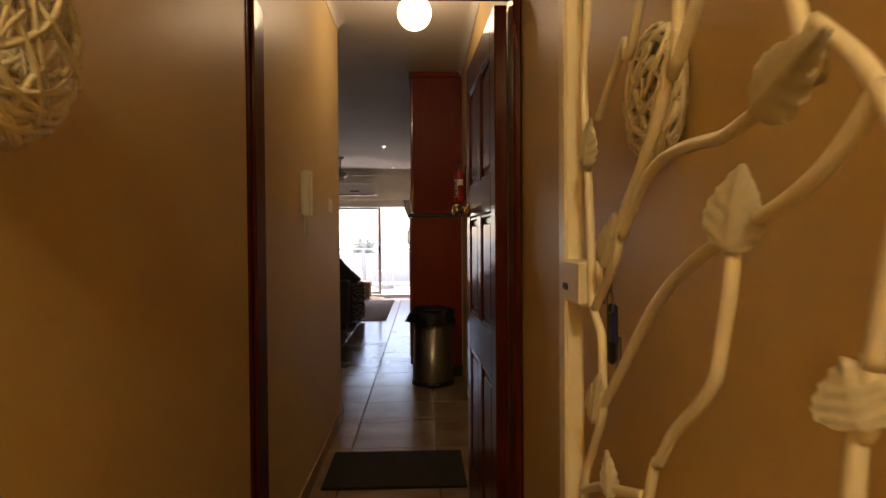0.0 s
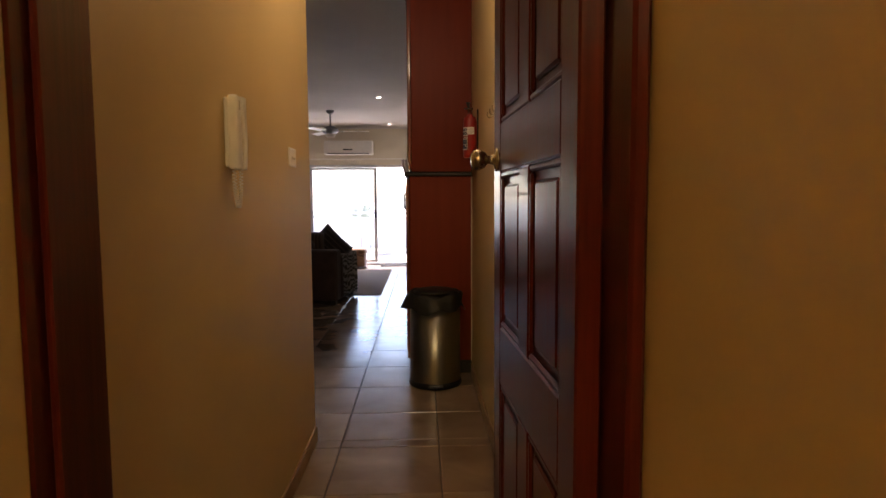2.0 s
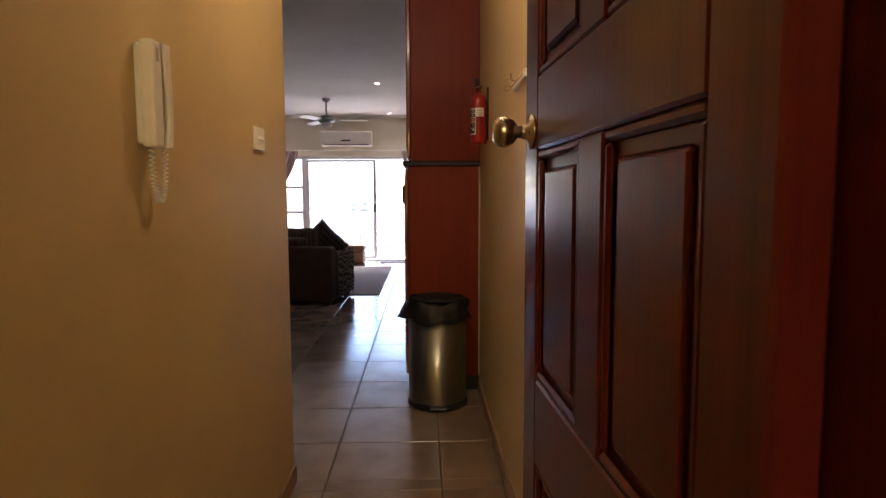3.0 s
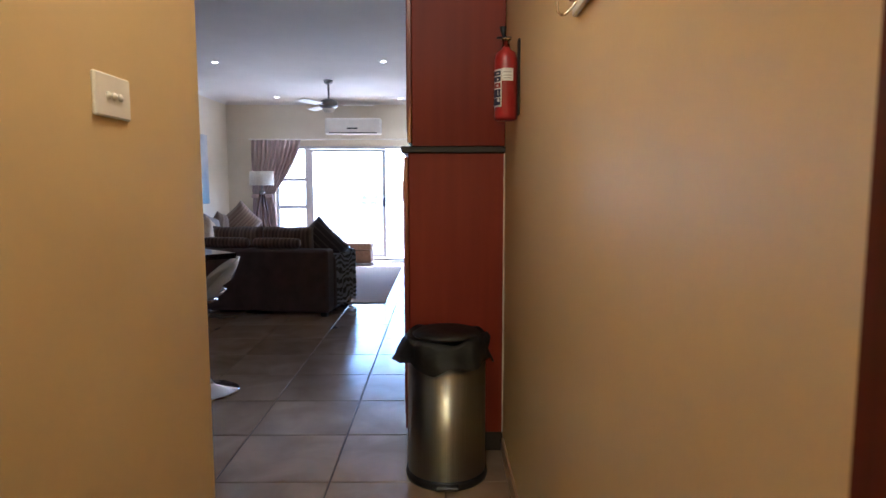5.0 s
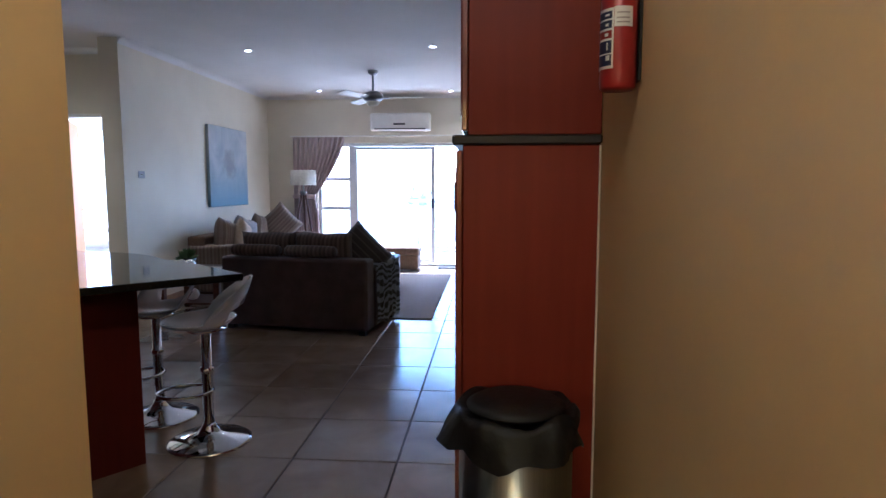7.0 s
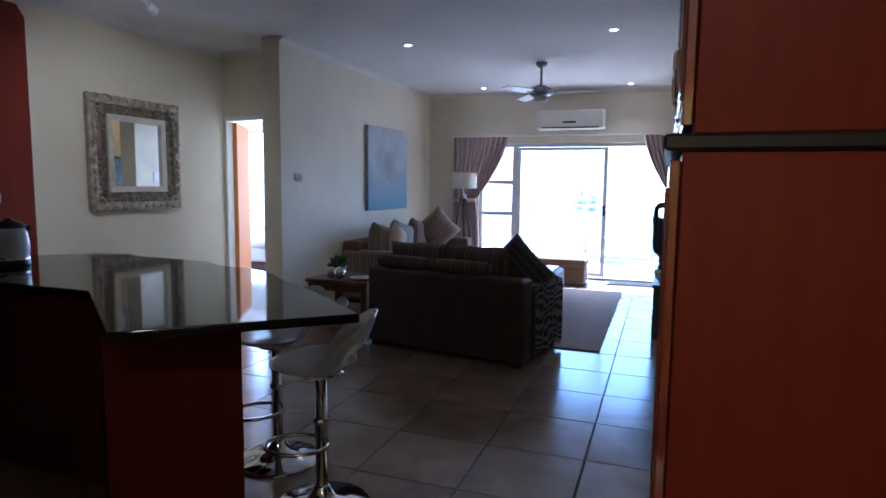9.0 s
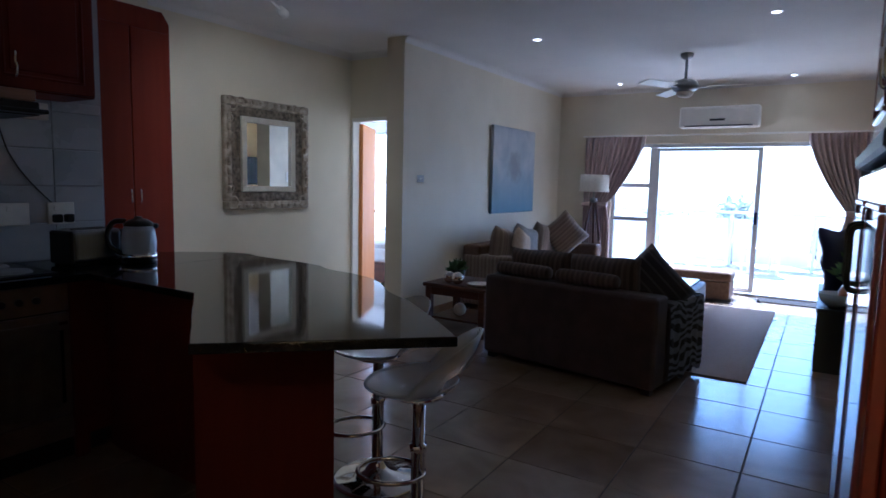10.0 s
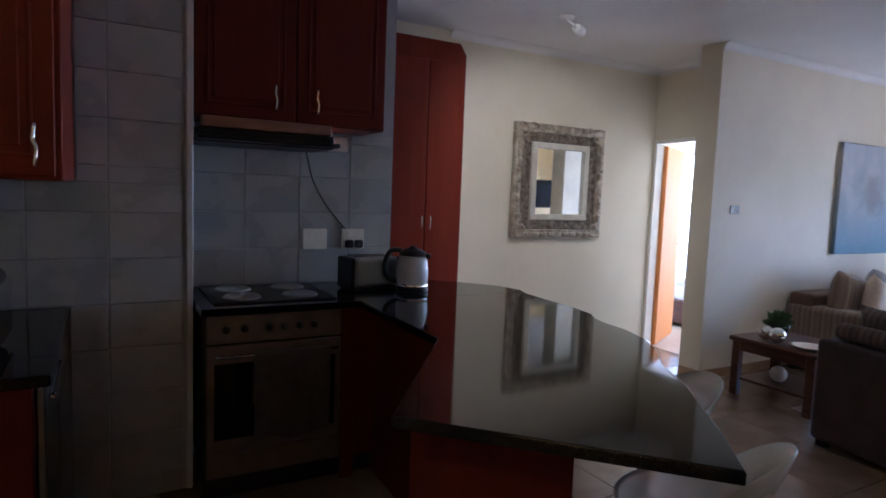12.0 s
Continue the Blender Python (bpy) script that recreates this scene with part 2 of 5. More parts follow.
M_GREYFAB = material("grey_fabric", (0.3, 0.28, 0.27), 0.95, second=(0.36, 0.34, 0.33), scale=25, bump=0.4, bump_scale=300)
M_CREAMFAB = material("cream_fabric", (0.55, 0.42, 0.3), 0.95, second=(0.62, 0.5, 0.37), scale=25, bump=0.4, bump_scale=300)
M_STRIPE = striped("striped_fabric", [(0.11, 0.074, 0.058), (0.07, 0.046, 0.038), (0.14, 0.098, 0.077), (0.085, 0.057, 0.046), (0.12, 0.084, 0.066), (0.062, 0.042, 0.035)], 0, 0.12)
M_STRIPEV = striped("striped_fabric_lengthwise", [(0.27, 0.2, 0.15), (0.2, 0.145, 0.105), (0.3, 0.23, 0.17), (0.23, 0.165, 0.12)], 0, 0.09)
M_PINSTRIPE = striped("dark_pinstripe", [(0.03, 0.022, 0.024), (0.03, 0.022, 0.024), (0.03, 0.022, 0.024), (0.075, 0.058, 0.055)], 2, 0.06)
M_ZEBRA = striped("zebra_throw", [(0.012, 0.01, 0.012), (0.3, 0.29, 0.31)], 2, 0.06, warp=0.34)
M_RUG = material("rug", (0.2, 0.14, 0.1), 0.98, second=(0.26, 0.19, 0.14), scale=40, bump=0.8, bump_scale=220, sheen=0.2)
M_MAT = material("door_mat", (0.014, 0.011, 0.01), 0.98, second=(0.024, 0.02, 0.018), scale=60, bump=1.0, bump_scale=300)
M_CURTAIN = material("curtain", (0.46, 0.36, 0.35), 0.9, second=(0.55, 0.44, 0.42), scale=20, stretch=(1, 1, 0.2), bump=0.2, bump_scale=200, sheen=0.2)
M_SHADE = material("lamp_shade", (0.72, 0.68, 0.6), 0.8, scale=30, bump=0.3, bump_scale=200)
M_SILVER = material("silver_leaf", (0.2, 0.155, 0.1), 0.5, 0.1, second=(0.56, 0.49, 0.39), scale=14, contrast=(0.3, 0.7), bump=0.8, bump_scale=55, rough_vary=0.15)
M_SILVERDARK = material("dark_silver", (0.07, 0.05, 0.032), 0.55, 0.1, second=(0.3, 0.245, 0.18), scale=22, contrast=(0.35, 0.7), bump=1.0, bump_scale=60)
M_LINER = material("mirror_liner_paint", (0.6, 0.56, 0.47), 0.5, second=(0.7, 0.66, 0.57), scale=12, bump=0.2, bump_scale=60)
# Green leaves paled so that the outdoor haze sits in their colour.
M_SHRUB = material("hazed_shrub_foliage", (0.42, 0.46, 0.37), 0.7, second=(0.52, 0.55, 0.46), scale=20, vary=0.1)
M_PANEL = material("oven_front_steel", (0.2, 0.15, 0.125), 0.38, 0.5, second=(0.25, 0.19, 0.16), scale=10)
M_PALEWOOD = material("pale_strip_wood", (0.26, 0.13, 0.075), 0.5, second=(0.33, 0.17, 0.1), scale=4, stretch=(8, 1, 8))
M_GREYPLATE = material("grey_switch_plate", (0.3, 0.3, 0.31), 0.4, second=(0.36, 0.36, 0.37), scale=12)
M_PLATE = material("steel_hot_plate", (0.48, 0.48, 0.5), 0.3, 0.6, second=(0.56, 0.56, 0.58), scale=20)
M_JOINT = material("grey_tile_joint", (0.36, 0.38, 0.42), 0.8, second=(0.41, 0.43, 0.46), scale=20)
M_MIRROR = material("mirror_glass", (0.85, 0.87, 0.86), 0.015, 1.0)
M_GLASS = material("window_glass", (0.95, 0.98, 0.98), 0.01, transmission=1.0, ior=1.45)
M_ACRYLIC = material("clear_acrylic", (0.9, 0.9, 0.9), 0.07, transmission=0.62, ior=1.33, rough_vary=0.03)
M_KETTLE = material("kettle_glass", (0.62, 0.7, 0.82), 0.05, transmission=0.2, ior=1.4)
M_WICKER = material("pale_wicker", (0.78, 0.72, 0.58), 0.7, second=(0.9, 0.86, 0.74), scale=30, stretch=(1, 1, 6), bump=0.4, bump_scale=90, vary=0.15)
M_SPLASH = material("wall_tile", (0.38, 0.4, 0.44), 0.28, second=(0.45, 0.47, 0.5), scale=3, rough_vary=0.06, vary=0.05)
M_SCREEN = material("tv_screen", (0.005, 0.005, 0.006), 0.2)
M_OVENGLASS = material("oven_glass", (0.006, 0.006, 0.006), 0.06)
M_PATIO = material("patio_paving", (0.42, 0.38, 0.33), 0.8, second=(0.5, 0.46, 0.4), scale=4, bump=0.3)
M_RENDER = material("white_masonry", (0.78, 0.77, 0.74), 0.85, second=(0.84, 0.83, 0.8), scale=3, bump=0.4, bump_scale=50)
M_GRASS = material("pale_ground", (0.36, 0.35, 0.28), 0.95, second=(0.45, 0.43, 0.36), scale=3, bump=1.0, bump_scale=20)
M_LEAF = material("foliage", (0.06, 0.12, 0.04), 0.6, second=(0.12, 0.19, 0.07), scale=20, vary=0.2)
M_BLUE = material("blue_tag", (0.015, 0.018, 0.11), 0.4)
M_LABEL = material("navy_label", (0.015, 0.02, 0.07), 0.45)
M_PAPER = material("white_label", (0.7, 0.7, 0.68), 0.5)
M_TERRA = material("orange_vase_glaze", (0.4, 0.14, 0.05), 0.3, second=(0.5, 0.2, 0.08), scale=8)
M_BULB = glowing("globe_glow", (1.0, 0.78, 0.45), 3)
M_SPOT = glowing("downlight_glow", (1.0, 0.92, 0.8), 6)
M_LED = glowing("switch_neon", (1.0, 0.08, 0.03), 2)
M_DUVET = material("white_bedding", (0.78, 0.78, 0.78), 0.9, scale=5, bump=0.3, bump_scale=20)


def painting_material():
    mat = material("canvas_painting", (0.36, 0.4, 0.46), 0.85, second=(0.55, 0.57, 0.58), scale=2.2, contrast=(0.35, 0.7), bump=0.3, bump_scale=200, distort=1.2)
    nt = mat.node_tree
    bs = nt.nodes["Principled BSDF"]
    old = bs.inputs["Base Color"].links[0].from_socket
    co = nt.nodes.new("ShaderNodeTexCoord")
    sp = nt.nodes.new("ShaderNodeSeparateXYZ")
    nt.links.new(co.outputs["Object"], sp.inputs[0])
    mr = nt.nodes.new("ShaderNodeMapRange")
    mr.inputs["From Min"].default_value, mr.inputs["From Max"].default_value = -0.5, 0.1
    nt.links.new(sp.outputs["Z"], mr.inputs["Value"])
    mix = nt.nodes.new("ShaderNodeMix")
    mix.data_type = "RGBA"
    nt.links.new(mr.outputs[0], mix.inputs["Factor"])
    mix.inputs["A"].default_value = (0.2, 0.33, 0.45, 1)
    nt.links.new(old, mix.inputs["B"])
    ln = nt.nodes.new("ShaderNodeVectorMath")
    ln.operation = "LENGTH"
    mp = nt.nodes.new("ShaderNodeMapping")
    mp.inputs["Scale"].default_value = (1, 3.2, 3.2)
    nt.links.new(co.outputs["Object"], mp.inputs["Vector"])
    wob = nt.nodes.new("ShaderNodeTexNoise")
    wob.inputs["Scale"].default_value = 7
    nt.links.new(co.outputs["Object"], wob.inputs["Vector"])
    ad = nt.nodes.new("ShaderNodeVectorMath")
    ad.operation = "MULTIPLY_ADD"
    nt.links.new(wob.outputs["Color"], ad.inputs[0])
    ad.inputs[1].default_value = (0.9, 0.9, 0.9)
    nt.links.new(mp.outputs[0], ad.inputs[2])
    sb = nt.nodes.new("ShaderNodeVectorMath")
    sb.operation = "SUBTRACT"
    nt.links.new(ad.outputs[0], sb.inputs[0])
    sb.inputs[1].default_value = (0.45, 0.45, 0.6)
    nt.links.new(sb.outputs[0], ln.inputs[0])
    m2 = nt.nodes.new("ShaderNodeMapRange")
    m2.inputs["From Min"].default_value, m2.inputs["From Max"].default_value = 0.35, 0.75
    m2.inputs["To Min"].default_value, m2.inputs["To Max"].default_value = 0.55, 0.0
    nt.links.new(ln.outputs["Value"], m2.inputs["Value"])
    mx2 = nt.nodes.new("ShaderNodeMix")
    mx2.data_type = "RGBA"
    nt.links.new(m2.outputs[0], mx2.inputs["Factor"])
    nt.links.new(mix.outputs["Result"], mx2.inputs["A"])
    mx2.inputs["B"].default_value = (0.2, 0.19, 0.21, 1)
    nt.links.new(mx2.outputs["Result"], bs.inputs["Base Color"])
    return mat


M_PAINTING = painting_material()

# ---- structure ----
H = 2.72                      # ceiling
XL, XR = -0.282, 0.645        # corridor walls
NORTH = 12.79                 # inner face of the window wall


def wall(name, x0, x1, y0, y1, z0=0.0, z1=H, mat=M_WALL, label="smooth cream painted plaster wall"):
    return structure(name, new_box(x0, x1, y0, y1, z0, z1), mat, label, "wall")


wall("wall_passage_left", -0.5, -0.252, -2.6, 1.574)
wall("wall_passage_right", 0.6, 0.85, -2.6, 1.7)
wall("wall_passage_end", -0.5, 0.85, -2.8, -2.6)
wall("wall_corridor_left", -0.5, XL, 1.574, 3.68)
wall("wall_right", XR, 0.85, 1.7, NORTH)
wall("wall_over_door", -0.252, 0.6, 1.58, 1.7, 2.065, H)
wall("wall_kitchen_south", -3.75, XL, 3.68, 3.88, label="plain wall behind the kitchen counter")
wall("wall_kitchen_pier", -3.75, -3.1, 3.88, 4.94, mat=M_JOINT, label="kitchen pier wall carrying grey tiles")
wall("wall_hob", -3.75, -3.5, 4.94, 6.12, mat=M_JOINT, label="kitchen wall behind the hob")
wall("wall_back_passage", -4.339, -3.75, 5.1, 5.3, label="plain wall closing the back passage")
wall("wall_mirror_side", -4.55, -4.339, 5.1, 9.45, mat=M_LIVING, label="pale cream wall on which the mirror hangs")
wall("wall_living_left", -3.5, -3.3, 8.84, NORTH, mat=M_LIVING, label="pale cream living room wall, bluish with daylight")

bm = new_box(-4.339, -4.325, 9.3, 9.4, 0, H)
box(bm, -4.325, -3.5, 9.3, 9.4, 2.05, H)
structure("wall_bedroom_door", bm, M_LIVING, "cream wall round the bedroom doorway", "wall")

OPEN_L, OPEN_R, OPEN_T = -2.5, 0.45, 1.97
bm = new_box(-3.5, OPEN_L, NORTH, 13.0, 0, H)
box(bm, OPEN_R, 0.85, NORTH, 13.0, 0, H)
box(bm, OPEN_L, OPEN_R, NORTH, 13.0, OPEN_T, H)
structure("wall_north", bm, M_LIVING, "pale cream window wall over the sliding door", "wall")

# bedroom shell; the unseen west opening and white walls are added to bring light
bm = new_box(-7.6, -4.55, 9.3, 9.4, 0, H)
box(bm, -7.8, -7.6, 9.3, 10.0, 0, H)
box(bm, -7.8, -7.6, 12.5, 13.0, 0, H)
box(bm, -7.8, -7.6, 10.0, 12.5, 0, 0.3)
box(bm, -7.8, -7.6, 10.0, 12.5, 2.3, H)
box(bm, -7.6, -7.4, 12.8, 13.0, 0, H)
box(bm, -4.0, -3.5, 12.8, 13.0, 0, H)
box(bm, -7.4, -4.0, 12.8, 13.0, 0, 0.4)
box(bm, -7.4, -4.0, 12.8, 13.0, 2.25, H)
structure("wall_bedroom", bm, M_RENDER, "pale bedroom walls round a bright window", "wall")

structure("ceiling", new_box(-7.8, 0.85, -2.8, 13.0, H, H + 0.12), M_CEIL, "smooth white painted ceiling", "ceiling")
structure("floor", new_box(-7.8, 0.85, -2.8, 13.0, -0.12, -0.004), M_GROUT, "tiled floor with dark grout joints", "floor")


def cornice(name, a, b, out, size=0.06):
    """A cove along the ceiling from a to b; out is the way into the room."""
    bm = bmesh.new()
    profile = [(0.003, -size), (0.006, -size)] + [(size - (size - 0.006) * math.cos(0.5 * math.pi * k / 6), -size + (size - 0.006) * math.sin(0.5 * math.pi * k / 6)) for k in range(1, 7)] + [(size, -0.003), (0.003, -0.003)]
    ring = []
    for p in (a, b):
        ring.append([bm.verts.new((p[0] + out[0] * d, p[1] + out[1] * d, H + z)) for d, z in profile])
    n = len(profile)
    for i in range(n):
        bm.faces.new((ring[0][i], ring[0][(i + 1) % n], ring[1][(i + 1) % n], ring[1][i]))
    bm.faces.new(ring[0])
    bm.faces.new(ring[1][::-1])
    return structure(name, bm, M_CEIL, "white moulded ceiling cornice", "cornice")


cornice("cornice_corridor_left", (XL, 1.7), (XL, 3.88), (1, 0))
cornice("cornice_right", (XR, 1.7), (XR, NORTH), (-1, 0))
cornice("cornice_living_left", (-3.3, 8.84), (-3.3, NORTH), (1, 0))
cornice("cornice_north", (-3.3, NORTH), (XR, NORTH), (0, -1))
cornice("cornice_mirror", (-4.339, 6.963), (-4.339, 9.3), (1, 0))
cornice("cornice_bedroom_door", (-4.339, 9.3), (-3.5, 9.3), (0, -1))

SK = "low brown tile skirting along the wall"
for nm, (x0, x1, y0, y1) in {"skirting_corridor_left": (XL, XL + 0.012, 1.72, 3.88), "skirting_corridor_right": (XR - 0.012, XR, 1.72, 5.07),
                             "skirting_living_left": (-3.3, -3.288, 8.84, NORTH), "skirting_living_end": (-3.5, -3.3, 8.828, 8.84),
                             "skirting_mirror": (-4.339, -4.327, 6.963, 9.3), "skirting_corner": (-0.5, XL, 3.88, 3.892), "skirting_right": (XR - 0.012, XR, 6.0, NORTH)}.items():
    structure(nm, new_box(x0, x1, y0, y1, 0, 0.08, 0.003), M_SKIRT, SK, "skirting")

# front door frame and leaf
f = thing("door_frame", "dark mahogany frame of the front door", "door frame", kind="structure")
part("jamb", new_box(-0.279, -0.248, 1.575, 1.785, 0, 2.025, 0.006), M_DOOR, f)
part("jamb", new_box(0.572, 0.598, 1.575, 1.71, 0, 2.025, 0.006), M_DOOR, f)
part("head", new_box(-0.26, 0.598, 1.575, 1.71, 2.025, 2.065, 0.006), M_DOOR, f)
part("stop", new_box(-0.248, -0.236, 1.62, 1.66, 0, 2.025, 0.003), M_DOOR, f)


def panelled_leaf(w, h, rows, cols=2, stile=0.11, thick=0.042):
    """A leaf in x (width), y (thickness) and z, with sunk panels that have raised fields; returns frame and panel meshes."""
    frame_bm = bmesh.new()
    panels = []
    box(frame_bm, 0, stile, -thick / 2, thick / 2, 0, h, 0.004)
    box(frame_bm, w - stile, w, -thick / 2, thick / 2, 0, h, 0.004)
    mid = 0.1
    pw = (w - 2 * stile - mid * (cols - 1)) / cols
    zs = []
    for z0, z1 in rows:
        zs.append((z0, z1))
    edges = [0] + [z for r in zs for z in r] + [h]
    for a, b in zip(edges[0::2], edges[1::2]):
        box(frame_bm, stile, w - stile, -thick / 2, thick / 2, a, b, 0.004)
    for z0, z1 in zs:
        for c in range(cols):
            x0 = stile + c * (pw + mid)
            if c:
                box(frame_bm, x0 - mid, x0, -thick / 2, thick / 2, z0, z1, 0.004)
            p = new_box(x0 + 0.002, x0 + pw - 0.002, -0.008, 0.008, z0 + 0.002, z1 - 0.002)
            for s in (-1, 1):
                box(p, x0 + 0.035, x0 + pw - 0.035, s * 0.006, s * 0.016, z0 + 0.035, z1 - 0.035, 0.007)
                for a0, a1, b0, b1 in ((x0, x0 + pw, z0, z0 + 0.016), (x0, x0 + pw, z1 - 0.016, z1), (x0, x0 + 0.016, z0 + 0.017, z1 - 0.017), (x0 + pw - 0.016, x0 + pw, z0 + 0.017, z1 - 0.017)):
                    box(p, a0, a1, s * 0.008, s * 0.019, b0, b1, 0.005)
            panels.append(p)
    return frame_bm, panels


leaf_dir = math.degrees(math.atan2(0.865, -0.036))
door = thing("door_1", "open dark mahogany front door with raised panels", "door", pose(0.547, 1.685, 0.012, 0, 0, leaf_dir), kind="structure")
fr, pans = panelled_leaf(0.8, 1.995, [(0.2, 0.74), (0.9, 1.32), (1.45, 1.87)], stile=0.1)
part("frame", fr, M_DOOR, door)
for p in pans:
    part("panel", p, M_DOOR, door)
for s in (1, -1):
    knob = bmesh.new()
    turn = pose(0, 0, 0, -90 * s, 0, 0)
    lathe(knob, [(0, 0.02), (0.031, 0.02), (0.032, 0.027), (0.014, 0.031), (0.011, 0.05), (0.022, 0.058), (0.029, 0.072), (0.027, 0.088), (0.016, 0.095), (0, 0.096)], 20, (0.735, 0, 1.355), turn)
    part("knob", knob, M_BRASS, door, "round brass door knob")

# mat inside the door
solid("door_mat", new_box(-0.225, 0.5, 2.68, 3.19, 0, 0.014, 0.005), M_MAT, "dark brown coir mat on the corridor tiles", "door mat")

# bedroom door and frame
f = thing("door_frame_2", "white painted frame of the bedroom doorway", "door frame", kind="structure")
part("jamb", new_box(-4.325, -4.297, 9.29, 9.385, 0, 2.01, 0.004), M_WHITE, f)
part("jamb", new_box(-3.532, -3.502, 9.29, 9.385, 0, 2.01, 0.004), M_WHITE, f)
part("head", new_box(-4.325, -3.502, 9.29, 9.385, 2.01, 2.05, 0.004), M_WHITE, f)
d2 = thing("door_2", "orange varnished bedroom door standing ajar", "door", pose(-4.285, 9.412, 0.012, 0, 0, 117.5), kind="structure")
part("leaf", new_box(0, 0.72, -0.02, 0.02, 0, 1.985, 0.003), M_PINE, d2)
part("handle", tube(bmesh.new(), [(0.66, -0.02, 1.0), (0.66, -0.06, 1.0), (0.55, -0.06, 1.0)], 0.008), M_CHROME, d2, "chrome lever handle")

# ---- sliding door and window frames ----
w = thing("window_1", "white aluminium sliding door and side window onto the patio", "sliding door", kind="structure")
Y0, Y1 = NORTH + 0.06, NORTH + 0.12


def bar(x0, x1, z0, z1, parent, y0=Y0, y1=Y1, name="frame_bar"):
    return part(name, new_box(x0, x1, y0, y1, z0, z1, 0.004), M_FRAME, parent)


bar(OPEN_L, OPEN_R, OPEN_T - 0.05, OPEN_T, w, name="head")
bar(OPEN_L, OPEN_R, 0.0, 0.03, w, name="threshold")
bar(OPEN_L, OPEN_L + 0.05, 0.03, OPEN_T - 0.05, w)
bar(-1.99, -1.9, 0.03, OPEN_T - 0.05, w, name="mullion")
bar(OPEN_R - 0.05, OPEN_R, 0.03, OPEN_T - 0.05, w)
for z in (0.93, 1.4):
    bar(OPEN_L + 0.05, -1.99, z - 0.03, z + 0.03, w, name="transom")
for z0, z1 in ((0.03, 0.9), (0.96, 1.37), (1.43, OPEN_T - 0.05)):
    g = part("pane", new_box(OPEN_L + 0.05, -1.99, Y0 + 0.025, Y0 + 0.031, z0, z1), M_GLASS, w)
    g.visible_shadow = False
slide = part("sliding_leaf", new_box(-1.9, -1.86, Y0 + 0.003, Y1 - 0.03, 0.04, OPEN_T - 0.055, 0.004), M_FRAME, w)
bar(-0.66, -0.6, 0.04, OPEN_T - 0.055, slide, Y0 + 0.003, Y1 - 0.03, "stile")
bar(-1.86, -0.66, 0.04, 0.1, slide, Y0 + 0.003, Y1 - 0.03, "bottom_rail")
bar(-1.86, -0.66, OPEN_T - 0.1, OPEN_T - 0.055, slide, Y0 + 0.003, Y1 - 0.03, "top_rail")
g = part("pane", new_box(-1.86, -0.66, Y0 + 0.014, Y0 + 0.02, 0.1, OPEN_T - 0.1), M_GLASS, slide)
g.visible_shadow = False
part("handle", new_box(-0.65, -0.615, Y0 - 0.03, Y0, 0.93, 1.09, 0.006), M_LABEL, slide, "dark blue pull handle")
solid("threshold_mat", new_box(-0.52, 0.2, NORTH - 0.32, NORTH - 0.02, 0, 0.012, 0.004), M_MAT, "dark narrow mat before the sliding door", "door mat")

# bedroom window
w2 = thing("window_2", "bright bedroom window with a white frame", "window", kind="structure")
for x0, x1, z0, z1 in ((-7.4, -4.0, 2.2, 2.25), (-7.4, -4.0, 0.4, 0.45), (-7.4, -7.35, 0.45, 2.2), (-4.05, -4.0, 0.45, 2.2), (-5.82, -5.77, 0.45, 2.2)):
    bar(x0, x1, z0, z1, w2, 12.85, 12.91)

# Area lamp added in the opening, standing in for stronger sky light.
sky_in = bpy.data.lights.new("bedroom_sky_fill", "AREA")
sky_in.shape, sky_in.size, sky_in.size_y, sky_in.energy, sky_in.color = "RECTANGLE", 3.3, 1.75, BEDROOM_SKY_FILL, (0.9, 0.95, 1.0)
sky_ob = new("bedroom_sky_fill", sky_in)
sky_ob.matrix_world = look((-5.7, 12.78, 1.33), (-5.7, 9.0, 0.8))

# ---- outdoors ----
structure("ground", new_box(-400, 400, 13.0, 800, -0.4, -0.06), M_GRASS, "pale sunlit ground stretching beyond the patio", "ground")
structure("patio", new_box(-9, 6, 13.0, 16.4, -0.06, -0.015), M_PATIO, "sunlit pale paved patio", "patio")
bal = thing("balustrade", "white patio balustrade with frosted panels", "balustrade", pose(0, 16.2, -0.015))
for i in range(7):
    x = -5.2 + i * 1.3
    part("post", new_box(x - 0.03, x + 0.03, -0.03, 0.03, 0, 0.95, 0.004), M_FRAME, bal)
    if i < 6:
        part("infill_panel", new_box(x + 0.05, x + 1.25, -0.006, 0.006, 0.08, 0.86), M_RENDER, bal, "pale frosted panel")
part("handrail", new_box(-5.3, 2.7, -0.04, 0.04, 0.95, 1.0, 0.01), M_FRAME, bal)


def patio_chair(m):
    c = thing("patio_chair", "white moulded plastic chair on the patio", "chair", m, "patio chairs")
    part("seat", new_box(-0.24, 0.24, -0.22, 0.22, 0.4, 0.43, 0.012), M_RENDER, c)
    part("backrest", new_box(-0.23, 0.23, 0.2, 0.225, 0.45, 0.85, 0.01), M_RENDER, c)
    for x in (-0.22, 0.22):
        part("armrest", new_box(x - 0.025, x + 0.025, -0.2, 0.2, 0.62, 0.65, 0.01), M_RENDER, c)
        for y in (-0.2, 0.2):
            part("leg", new_box(x - 0.02, x + 0.02, y - 0.02, y + 0.02, 0, 0.62 if y < 0 else 0.85, 0.006), M_RENDER, c)
    return c


pc = patio_chair(pose(-1.75, 15.0, -0.015, 0, 0, 150))
copy_thing(pc, pose(-0.75, 15.5, -0.015, 0, 0, 200))


